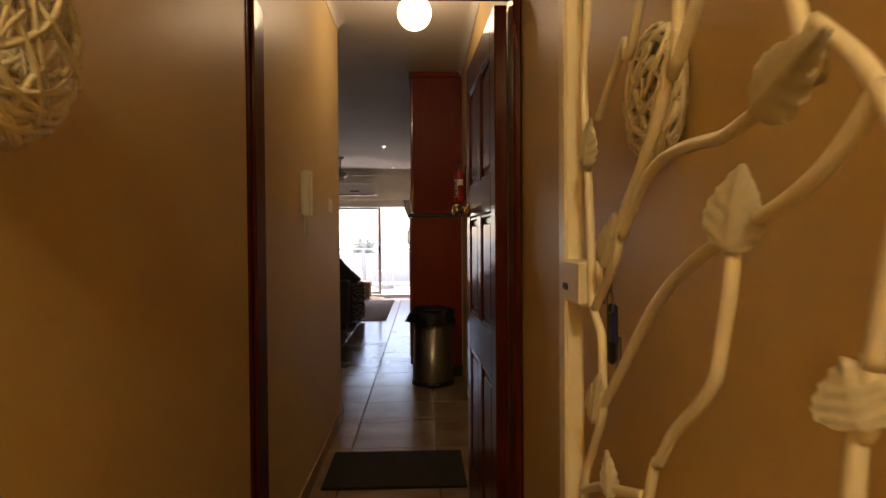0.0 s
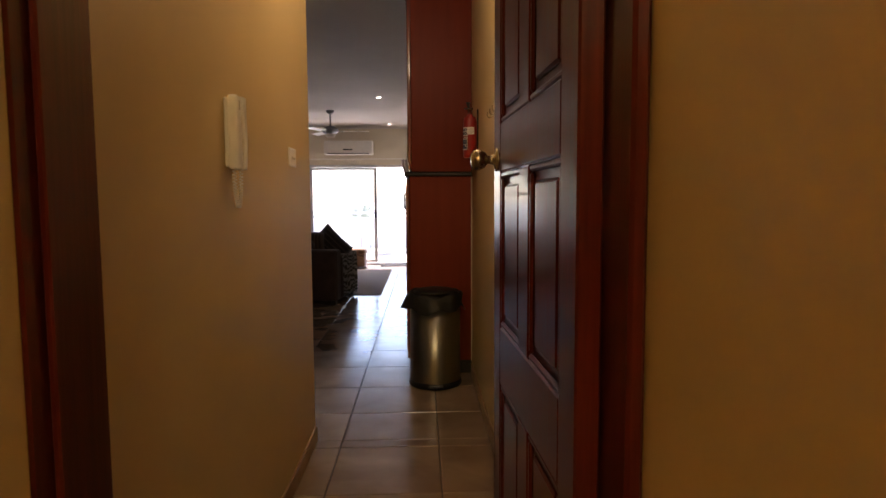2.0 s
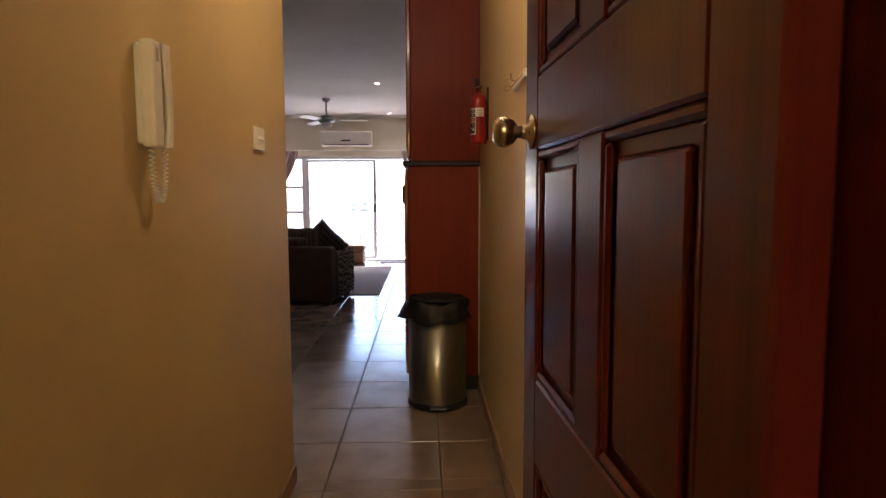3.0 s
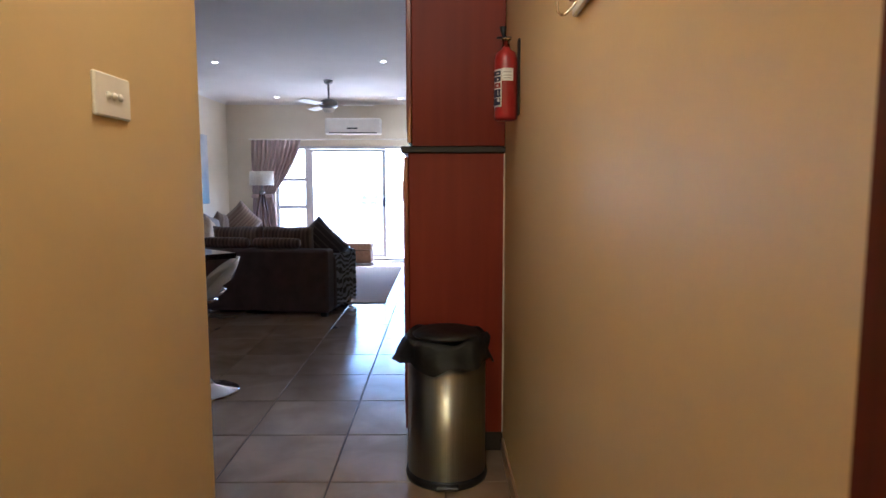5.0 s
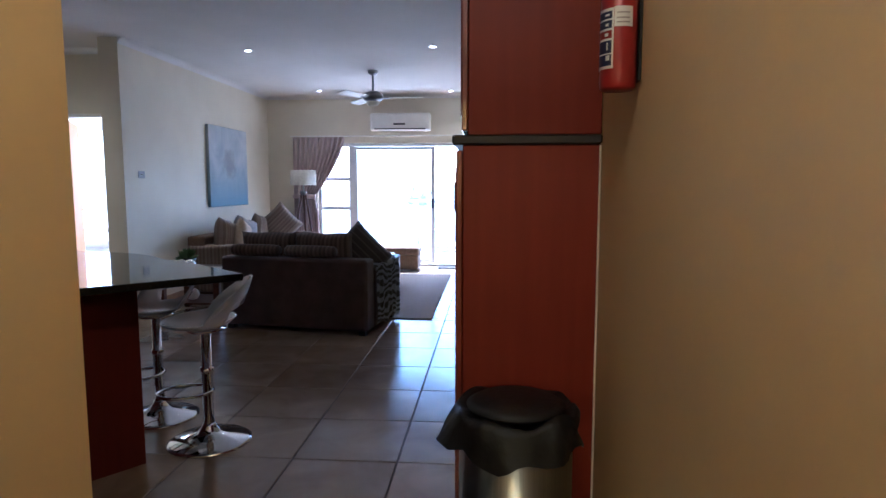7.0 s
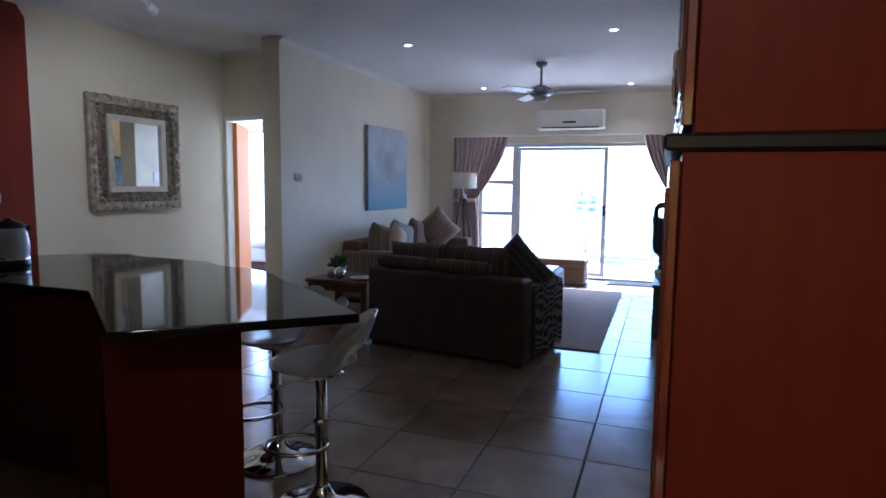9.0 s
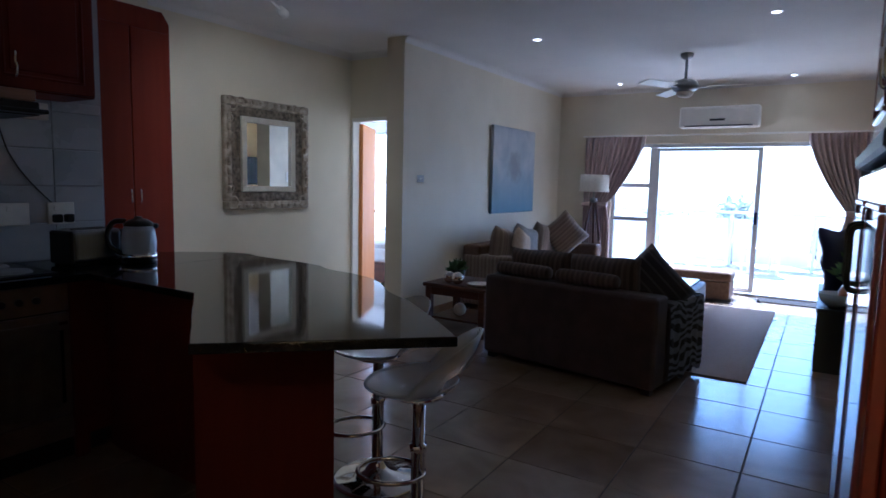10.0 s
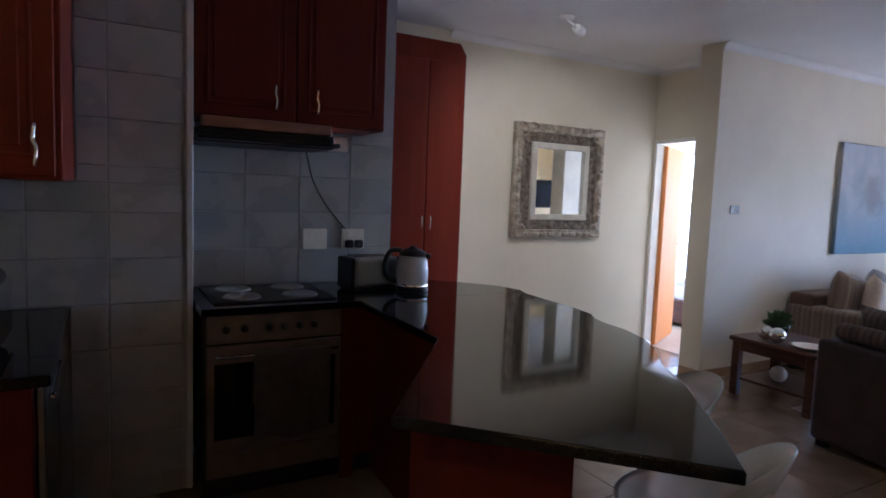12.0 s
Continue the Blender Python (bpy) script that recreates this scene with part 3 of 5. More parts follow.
def shrub(name, m, height, spread, count, seed):
    rnd = random.Random(seed)
    s = thing(name, "leafy green garden shrub beyond the patio", "shrub", m)
    st = bmesh.new()
    for k in range(6):
        a = k * 1.05
        tube(st, [(0, 0, 0), (0.1 * spread * math.cos(a), 0.1 * spread * math.sin(a), height * 0.4), (0.35 * spread * math.cos(a), 0.35 * spread * math.sin(a), height * 0.85)], [0.025, 0.016, 0.006], 6)
    part("stems", st, M_DARKWOOD, s)
    lv = bmesh.new()
    for k in range(count):
        a, b = rnd.uniform(0, 6.28), rnd.uniform(-0.6, 1)
        rr = spread * (0.35 + 0.65 * rnd.random()) * 0.6
        c = Vector((rr * math.cos(a) * math.cos(b), rr * math.sin(a) * math.cos(b), height * 0.6 + height * 0.45 * math.sin(b) * rnd.uniform(0.5, 1.1)))
        d = Vector((rnd.uniform(-1, 1), rnd.uniform(-1, 1), rnd.uniform(-0.3, 1))).normalized()
        e = d.orthogonal().normalized() * 0.03
        n = 0.09 * rnd.uniform(0.7, 1.3)
        lv.faces.new([lv.verts.new(p) for p in (c - d * n, c + e, c + d * n, c - e)])
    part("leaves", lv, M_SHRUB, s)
    return s


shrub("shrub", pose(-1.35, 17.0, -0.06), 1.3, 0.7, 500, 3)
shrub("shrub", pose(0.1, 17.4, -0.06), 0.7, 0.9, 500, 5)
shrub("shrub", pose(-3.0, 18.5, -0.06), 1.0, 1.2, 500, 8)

# ---- entrance passage ----
def wicker_heart(name, m, r, seed, label, flat=0.5):
    """A flattened ball woven of pale split twigs."""
    rnd = random.Random(seed)
    t = thing(name, label, "wall ornament", m, "woven twig balls")
    for k in range(46):
        axis = Vector((rnd.uniform(-1, 1), rnd.uniform(-1, 1), rnd.uniform(-1, 1))).normalized()
        u = axis.orthogonal().normalized()
        v = axis.cross(u)
        off = rnd.uniform(-0.55, 0.55)
        rr = r * math.sqrt(1 - off * off)
        a0, span = rnd.uniform(0, 6.28), rnd.uniform(2.6, 4.6)
        pts = []
        for i in range(15):
            a = a0 + span * i / 14
            p = axis * off * r + (u * math.cos(a) + v * math.sin(a)) * rr
            p = p * (1 + rnd.uniform(-0.03, 0.03))
            p.x *= flat
            pts.append(p)
        part("twig", tube(bmesh.new(), pts, rnd.uniform(0.0028, 0.0058), 5), M_WICKER, t)
    return t


wicker_heart("twig_ball", pose(-0.188, 0.375, 1.478), 0.127, 4, "ball of pale woven twigs on the passage wall")
wicker_heart("twig_ball", pose(0.582, 0.458, 1.424), 0.086, 9, "ball of pale twigs behind the white gate", 0.22)

GX = 0.506
gate = thing("security_gate", "open white iron gate with vine rods and leaves", "gate", pose(GX, 0, 0))
part("edge_bar", new_box(-0.018, 0.01, 0.547, 0.588, 0.05, 2.05, 0.004), M_ENAMEL, gate)
part("hinge_bar", new_box(-0.016, 0.014, -0.39, -0.355, 0.05, 2.05, 0.004), M_ENAMEL, gate)
part("top_bar", new_box(-0.016, 0.014, -0.355, 0.547, 2.015, 2.05, 0.004), M_ENAMEL, gate)
part("bottom_bar", new_box(-0.016, 0.014, -0.355, 0.547, 0.05, 0.085, 0.004), M_ENAMEL, gate)
lock = part("lock_box", new_box(-0.02, 0.012, 0.462, 0.56, 1.153, 1.212, 0.004), M_ENAMEL, gate, "white gate lock box")
for z in (0.35, 1.75):
    part("hinge", tube(bmesh.new(), [(-0.002, -0.372, z), (0.096, -0.372, z)], 0.009, 8), M_ENAMEL, gate)
part("latch_hole", new_box(-0.0215, -0.018, 0.522, 0.548, 1.169, 1.179, 0.0015), M_BLACK, lock)

ROD = 0.0056


def rod(pts, r=ROD):
    part("vine_rod", tube(bmesh.new(), smooth_path([(-0.006, y, z) for y, z in pts]), r, 8), M_ENAMEL, gate)


rod([(0.488, 2.015), (0.478, 1.750), (0.468, 1.550), (0.489, 1.463), (0.482, 1.398), (0.470, 1.334), (0.456, 1.240), (0.449, 1.160), (0.412, 1.124), (0.407, 1.078), (0.406, 1.032), (0.451, 0.970), (0.491, 0.903), (0.520, 0.700), (0.470, 0.400), (0.490, 0.085)])
rod([(-0.056, 2.015), (0.278, 1.476), (0.324, 1.450), (0.375, 1.418), (0.421, 1.386)])
rod([(0.126, 2.015), (0.190, 1.442), (0.204, 1.398), (0.239, 1.347), (0.288, 1.303), (0.332, 1.266), (0.356, 1.219), (0.439, 1.154)])
rod([(-0.383, 2.015), (0.154, 1.428), (0.188, 1.415)])
rod([(0.335, 1.244), (0.275, 1.293), (0.223, 1.312), (0.169, 1.316), (0.118, 1.314), (0.092, 1.318), (0.068, 1.323)])
rod([(0.243, 2.015), (0.032, 1.380), (0.013, 1.360), (-0.017, 1.333), (-0.033, 1.314), (-0.029, 1.307), (-0.021, 1.299), (0.003, 1.280), (0.037, 1.264), (0.070, 1.254)])
rod([(0.100, 1.232), (0.106, 1.201), (0.115, 1.172), (0.126, 1.138), (0.153, 1.109), (0.197, 1.076), (0.229, 1.039), (0.257, 0.997), (0.360, 0.700), (0.300, 0.400), (0.320, 0.085)])
rod([(0.117, 1.240), (0.163, 1.222), (0.221, 1.193), (0.279, 1.150), (0.336, 1.099), (0.415, 1.032)])
rod([(0.491, 0.903), (0.404, 0.944), (0.334, 0.967), (0.270, 0.989)])
rod([(-0.150, 2.015), (-0.100, 1.500), (-0.037, 1.206), (-0.031, 1.184), (-0.027, 1.148), (-0.018, 1.114), (0.000, 0.800), (-0.050, 0.500), (0.000, 0.085)])
rod([(-0.355, 0.500), (-0.200, 0.750), (0.000, 0.800)])
rod([(-0.033, 1.314), (-0.120, 1.200), (-0.355, 1.000)])


def gate_leaf(base, tip, width, face=-0.75):
    """A pressed metal leaf from base to tip (y, z), turned out of the gate's plane, with a midrib and side veins."""
    bm = bmesh.new()
    foot = Vector((-0.0145, base[0] - 0.004, base[1]))
    axis = Vector((0.0, tip[0] - base[0], tip[1] - base[1]))
    normal = Vector((-1.0, face, 0.0))
    normal -= axis * (normal.dot(axis) / axis.length_squared)
    normal.normalize()
    side = axis.cross(normal).normalized()
    n = 32
    rows = []
    for i in range(n + 1):
        t = i / n
        half = width / 2 * max(0.03, math.sin(math.pi * t ** 0.72) ** 0.7 * (1 - 0.35 * t)) if 0 < i < n else 0.0006
        half *= 1 + 0.05 * math.sin(i * 1.2)
        row = []
        for j in range(-5, 6):
            s = j / 5
            vein = 0.002 * max(0.0, math.sin((t * 5.0 - abs(s) * 1.1) * 2 * math.pi)) * abs(s) ** 0.5
            lift = -0.004 * s * s + vein + (0.003 if j == 0 else 0.0)
            row.append(bm.verts.new(foot + axis * t + side * (s * half) + normal * lift))
        rows.append(row)
    for a, b in zip(rows, rows[1:]):
        for j in range(10):
            f = bm.faces.new((a[j], a[j + 1], b[j + 1], b[j]))
            f.smooth = True
    bmesh.ops.solidify(bm, geom=bm.faces[:], thickness=0.003)
    part("leaf", bm, M_ENAMEL, gate)


gate_leaf((0.068, 1.321), (-0.005, 1.349), 0.05)
gate_leaf((0.100, 1.232), (0.079, 1.290), 0.05)
gate_leaf((0.462, 1.333), (0.435, 1.390), 0.036)
gate_leaf((0.386, 1.208), (0.343, 1.269), 0.038)
gate_leaf((0.429, 1.013), (0.398, 1.082), 0.038)
gate_leaf((0.363, 0.948), (0.372, 1.000), 0.03)
gate_leaf((-0.031, 1.150), (-0.017, 1.183), 0.05)
gate_leaf((0.157, 1.55), (0.11, 1.608), 0.042)
gate_leaf((-0.224, 1.409), (-0.271, 1.467), 0.042)
keys = thing("key_bunch", "bunch of keys with a blue tag in the gate lock", "keys", pose(GX + 0.02, 0.455, 1.135))
part("key", new_box(0, 0.003, 0.005, 0.03, 0.035, 0.055, 0.001), M_STEEL, keys)
part("key_shaft", new_box(-0.012, -0.009, -0.002, 0.02, 0.022, 0.045, 0.001), M_STEEL, keys)
part("key_ring", tube(bmesh.new(), [(-0.002, 0.012 * math.cos(a * 0.5236), 0.024 + 0.014 * math.sin(a * 0.5236)) for a in range(12)], 0.0012, 6, closed=True), M_STEEL, keys)
part("tag", new_box(-0.002, 0.006, -0.01, 0.01, -0.028, 0.022, 0.003), M_BLUE, keys, "blue plastic key tag")
part("key", new_box(0.009, 0.012, -0.005, 0.012, -0.07, -0.02, 0.001), M_STEEL, keys)
part("fob", new_box(0.002, 0.012, 0.015, 0.03, -0.06, 0.02, 0.004), M_BLACK, keys)

# ---- corridor fittings ----
gl = thing("globe_ceiling_light", "lit opal glass globe on a ceiling rose", "ceiling light", pose(0.25, 3.28, H))
part("rose", lathe(bmesh.new(), [(0, -0.001), (0.062, -0.001), (0.062, -0.02), (0.045, -0.045), (0.045, -0.06), (0, -0.06)], 24), M_WHITE, gl)
gg = part("globe", lathe(bmesh.new(), [(0.1 * math.sin(math.pi * i / 16), -0.155 - 0.1 * math.cos(math.pi * i / 16)) for i in range(17)], 28), M_BULB, gl, "glowing opal globe")
gg.visible_shadow = False
lamp("globe_bulb", "POINT", (0.25, 3.28, H - 0.155), GLOBE_LAMP, (1.0, 0.68, 0.33), 0.09)
# Unseen copy of the globe, placed behind the walk's start to light the passage.
pg = copy_thing(gl, pose(0.14, -1.7, H))
pg["label"] = "unseen lit opal globe on the passage ceiling"
lamp("passage_bulb", "POINT", (0.14, -1.7, H - 0.155), PASSAGE_LAMP, (1.0, 0.78, 0.31), 0.09)

ph = thing("intercom_phone", "cream wall intercom handset with a coiled cord", "intercom", pose(XL, 2.585, 1.458) @ Matrix.Scale(0.93, 4))
part("back_plate", new_box(0, 0.012, -0.042, 0.05, -0.108, 0.108, 0.004), M_PHONE, ph)
part("base", new_box(0.012, 0.044, -0.045, 0.001, -0.115, 0.115, 0.007, 2), M_PHONE, ph)
grip = prism(bmesh.new(), [(-0.115, 0.006), (-0.115, 0.03), (-0.085, 0.036), (-0.04, 0.041), (0.0, 0.042), (0.03, 0.039), (0.06, 0.036), (0.115, 0.034), (0.115, 0.004), (0.06, 0.004), (0.035, 0.01), (0.01, 0.018), (-0.03, 0.02), (-0.07, 0.015), (-0.095, 0.008)], 0.013, 0.05, 0.005)
bmesh.ops.transform(grip, matrix=Matrix(((0, 0, 1, 0), (0, 1, 0, 0), (1, 0, 0, 0), (0, 0, 0, 1))), verts=grip.verts[:])
bmesh.ops.recalc_face_normals(grip, faces=grip.faces[:])
part("handset", grip, M_PHONE, ph)
for i in range(6):
    part("grille_slot", new_box(0.0435, 0.0448, -0.03, -0.018, 0.07 + 0.005 * i, 0.0725 + 0.005 * i), M_GREYFAB, ph)
coil = []
for i in range(260):
    t = i / 259
    y = 0.012 - 0.035 * math.cos(math.pi * t)
    z = -0.115 - 0.12 * math.sin(math.pi * t)
    a = t * 2 * math.pi * 34
    coil.append((0.022 + 0.006 * math.cos(a), y + 0.006 * math.sin(a), z))
part("cord", tube(bmesh.new(), coil, 0.0018, 5), M_PHONE, ph, "coiled cream cord")


def wall_switch(m, toggles, label, wide=0.12, high=0.075, mat=M_WHITE):
    s = thing("light_switch", label, "light switch", m)
    part("plate", new_box(0, 0.009, -wide / 2, wide / 2, -high / 2, high / 2, 0.003), mat, s)
    for i in range(toggles):
        y = (i - (toggles - 1) / 2) * 0.022
        part("toggle", lathe(bmesh.new(), [(0, 0.009), (0.0075, 0.009), (0.0075, 0.011), (0.005, 0.0145), (0, 0.015)], 14, (0, y, 0), pose(0, 0, 0, 0, 90, 0)), M_WHITE, s)
    return s


wall_switch(pose(XL, 3.447, 1.448), 3, "white triple light switch on the corridor wall", 0.125, 0.08)
wall_switch(pose(-3.3, 9.13, 1.41), 2, "small grey switch plate on the living room wall", 0.115, 0.07, M_GREYPLATE)

wall_switch(pose(-3.5, 9.11, 1.4, 0, 0, 180), 1, "single white switch beside the bedroom door", 0.075, 0.11)

ex = thing("fire_extinguisher", "small red fire extinguisher on a wall bracket", "fire extinguisher", pose(XR - 0.052, 4.62, 1.527))
part("cylinder", lathe(bmesh.new(), [(0, 0), (0.036, 0), (0.042, 0.006), (0.043, 0.02), (0.043, 0.225), (0.036, 0.25), (0.018, 0.262), (0.016, 0.27), (0, 0.27)], 24), M_RED, ex)


def wrap(a0, a1, z0, z1, r):
    """A thin patch bent round the cylinder."""
    bm = bmesh.new()
    n = 10
    low = [bm.verts.new((r * math.cos(a0 + (a1 - a0) * i / n), r * math.sin(a0 + (a1 - a0) * i / n), z0)) for i in range(n + 1)]
    high = [bm.verts.new((v.co.x, v.co.y, z1)) for v in low]
    for i in range(n):
        bm.faces.new((low[i], low[i + 1], high[i + 1], high[i])).smooth = True
    return bm


lab = part("label", wrap(2.7, 4.25, 0.047, 0.186, 0.0434), M_PAPER, ex, "white bordered instruction label")
part("label_field", wrap(2.75, 4.15, 0.054, 0.08, 0.0437), M_LABEL, lab, "navy picture field")
part("label_field", wrap(2.75, 4.15, 0.083, 0.112, 0.0437), M_LABEL, lab, "navy picture field")
part("label_field", wrap(2.75, 4.15, 0.117, 0.135, 0.0437), M_RED, lab, "red picture field")
part("label_field", wrap(2.75, 4.15, 0.14, 0.158, 0.0437), M_LABEL, lab, "navy picture field")
part("label_field", wrap(2.75, 4.15, 0.162, 0.179, 0.0437), M_LABEL, lab, "navy picture field")
for a0, a1, z0, z1 in ((3.85, 3.93, 0.09, 0.107), (3.8, 4.05, 0.066, 0.078), (3.7, 3.95, 0.122, 0.129), (3.75, 3.95, 0.145, 0.151), (3.7, 4.0, 0.168, 0.173)):
    part("print_bar", wrap(a0, a1, z0, z1, 0.044), M_PAPER, lab, "unreadable white print")
band = part("label_band", wrap(4.27, 5.3, 0.142, 0.188, 0.0434), M_PAPER, ex, "white printed label band")
for z in (0.15, 0.16, 0.172):
    part("print_bar", wrap(4.4, 5.1, z, z + 0.003, 0.0438), M_GREYFAB, band, "unreadable grey print")
part("valve", lathe(bmesh.new(), [(0, 0.27), (0.014, 0.27), (0.014, 0.295), (0.02, 0.297), (0.02, 0.303), (0, 0.303)], 14), M_BRASS, ex)
part("lever", new_box(-0.035, 0.02, -0.008, 0.008, 0.303, 0.309, 0.002), M_BLACK, ex)
part("nozzle", tube(bmesh.new(), [(0, 0, 0.295), (-0.01, 0, 0.32), (-0.012, 0, 0.345)], [0.006, 0.008, 0.014], 10), M_BLACK, ex)
part("bracket", new_box(0.044, 0.052, -0.02, 0.02, 0.02, 0.3, 0.002), M_BLACK, ex)

hk = thing("coat_hooks", "small metal hooks on a rail beside the door", "coat hooks", pose(XR, 3.5, 1.66))
part("rail", new_box(-0.012, 0, -0.14, 0.14, -0.015, 0.015, 0.003), M_WHITE, hk)
for i in range(3):
    y = -0.1 + 0.1 * i
    part("hook", tube(bmesh.new(), smooth_path([(-0.012, y, 0.005), (-0.035, y, -0.02), (-0.05, y, -0.015), (-0.052, y, 0.005)]), 0.003, 6), M_BRASS, hk)

# ---- bin ----
bn = thing("pedal_bin", "brushed steel pedal bin with a black bag", "rubbish bin", pose(0.37, 4.885, 0))
R = 0.172
part("base_ring", lathe(bmesh.new(), [(0, 0), (R + 0.006, 0), (R + 0.01, 0.012), (R + 0.006, 0.035), (0, 0.035)], 40), M_BLACK, bn)
part("body", lathe(bmesh.new(), [(R, 0.036), (R, 0.56), (R - 0.004, 0.562), (R - 0.004, 0.05)], 48), M_STEEL, bn)
bag = bmesh.new()
rb = random.Random(2)
seg = 48
rows = []
for k, (r, z) in enumerate([(0.0, 0.6), (0.09, 0.615), (0.15, 0.63), (R + 0.004, 0.634), (R + 0.016, 0.61), (R + 0.022, 0.57), (R + 0.03, 0.53)]):
    ring = []
    for i in range(seg):
        a = 2 * math.pi * i / seg
        wv = 0.022 * noise.noise(Vector((math.cos(a) * 3, math.sin(a) * 3, k * 0.7))) * (k > 0)
        dz = 0.05 * noise.noise(Vector((math.cos(a) * 2.2 + 5, math.sin(a) * 2.2, k * 0.4))) * (1 if k > 4 else 0.6)
        dr = 0.03 if k > 4 and abs(math.atan2(math.sin(a - 3.3), math.cos(a - 3.3))) < 0.4 else 0
        ring.append(bag.verts.new(((r + wv + dr) * math.cos(a), (r + wv + dr) * math.sin(a), z + dz)))
    rows.append(ring)
for a, b in zip(rows, rows[1:]):
    for i in range(seg):
        fc = bag.faces.new((a[i], a[(i + 1) % seg], b[(i + 1) % seg], b[i]))
        fc.smooth = True
bag.faces.new(rows[0])
part("bin_bag", bag, M_BAG, bn, "crumpled black bin liner over the rim")
part("lid", lathe(bmesh.new(), [(0, 0.664), (0.08, 0.662), (0.125, 0.654), (0.15, 0.64), (0.146, 0.634), (0, 0.636)], 32), M_BAG, bn)
part("pedal", new_box(-0.05, 0.05, -R - 0.035, -R + 0.01, 0.012, 0.03, 0.006), M_BLACK, bn)


# ---- cabinets ----
def raised_door(w, h, mat, parent, m, handle=None, thick=0.02, reach=0.028, pull=M_CHROME, pull_label="curved chrome bow handle"):
    """A cupboard door in x and z, with its face towards -y."""
    d = part("door", new_box(0.002, w - 0.002, 0, thick, 0.002, h - 0.002, 0.003), mat, parent)
    d.matrix_basis = m
    rim = 0.055
    bmr = bmesh.new()
    for a0, a1, b0, b1 in ((rim, w - rim, rim, rim + 0.012), (rim, w - rim, h - rim - 0.012, h - rim), (rim, rim + 0.012, rim + 0.0125, h - rim - 0.0125), (w - rim - 0.012, w - rim, rim + 0.0125, h - rim - 0.0125)):
        box(bmr, a0, a1, -0.006, 0.004, b0, b1, 0.003)
    part("moulding", bmr, mat, d)
    part("raised_panel", new_box(rim + 0.03, w - rim - 0.03, -0.005, 0.005, rim + 0.03, h - rim - 0.03, 0.004), mat, d)
    if handle:
        hx, hz = handle
        part("handle", tube(bmesh.new(), smooth_path([(hx, 0, hz), (hx, -reach, hz + 0.006), (hx + 0.004, -reach - 0.002, hz + 0.05), (hx - 0.004, -reach - 0.002, hz + 0.075), (hx, -reach, hz + 0.114), (hx, 0, hz + 0.12)]), 0.0055, 8), pull, d, pull_label)
    return d


# tall cupboard beside the bin, doors towards the room (-x)
CX, CY = 0.185, 5.09
tc = thing("tall_cupboard", "tall cherry wood cupboard with a dark mid band", "cupboard", Matrix())
part("lower_carcass", new_box(CX + 0.013, XR - 0.002, CY, 5.95, 0.1, 1.43, 0.003), M_CHERRY, tc)
part("plinth", new_box(CX + 0.06, XR - 0.002, CY + 0.02, 5.95, 0, 0.1), M_BAND, tc)
part("mid_band", new_box(CX - 0.022, XR - 0.001, CY - 0.012, 5.97, 1.43, 1.462, 0.006), M_BAND, tc, "black stone band across the cupboard")
part("sealant_bead", new_box(XR - 0.009, XR - 0.0025, CY - 0.005, CY - 0.0005, 0.1, 1.428, 0.001), M_LIVING, tc, "pale sealant line along the wall")
part("upper_carcass", new_box(CX + 0.03, XR - 0.002, CY + 0.002, 5.95, 1.462, 2.665, 0.003), M_CHERRY, tc)
to_room = pose(0, 0, 0, 0, 0, -90)
for i in range(2):
    raised_door(0.425, 1.3, M_CHERRY_GLOSS, tc, Matrix.Translation((CX - 0.009, CY + 0.43 + 0.43 * i, 0.115)) @ to_room, (0.05 if i == 0 else 0.375, 1.08), reach=0.022, pull=M_BLACK, pull_label="black bow handle")
    raised_door(0.425, 1.18, M_CHERRY_GLOSS, tc, Matrix.Translation((CX + 0.008, CY + 0.43 + 0.43 * i, 1.475)) @ to_room, (0.05 if i == 0 else 0.375, 0.1), reach=0.012)
tr = thing("cupboard_cornice", "cherry cornice strip on top of the tall cupboard", "trim", Matrix())
part("moulding", new_box(CX - 0.005, XR - 0.002, CY - 0.012, 5.96, 2.665, H - 0.004, 0.008), M_CHERRY, tr)

# dark chest of drawers further along the same wall
ch = thing("drawer_chest", "dark wood chest of drawers with round knobs", "chest of drawers", pose(0.3, 6.3, 0))
part("carcass", new_box(0.0, 0.343, 0, 1.3, 0.06, 0.86, 0.005), M_DARKWOOD, ch)
part("top", new_box(-0.02, 0.343, -0.02, 1.32, 0.86, 0.89, 0.006), M_DARKWOOD, ch)
for x in (0.03, 0.3):
    for y in (0.04, 1.26):
        part("foot", new_box(x - 0.025, x + 0.025, y - 0.025, y + 0.025, 0, 0.06), M_DARKWOOD, ch)
for c in range(2):
    for r in range(3):
        dr = part("drawer", new_box(-0.018, 0.0, 0.02 + c * 0.64, 0.64 + c * 0.64, 0.08 + r * 0.26, 0.325 + r * 0.26, 0.004), M_DARKWOOD, ch)
        for yk in (0.17, 0.49):
            part("knob", lathe(bmesh.new(), [(0, 0), (0.007, 0), (0.007, 0.014), (0.015, 0.02), (0.014, 0.028), (0, 0.031)], 12, (-0.018, yk + c * 0.64, 0.2 + r * 0.26), pose(0, 0, 0, 0, -90, 0)), M_BRASS, dr)

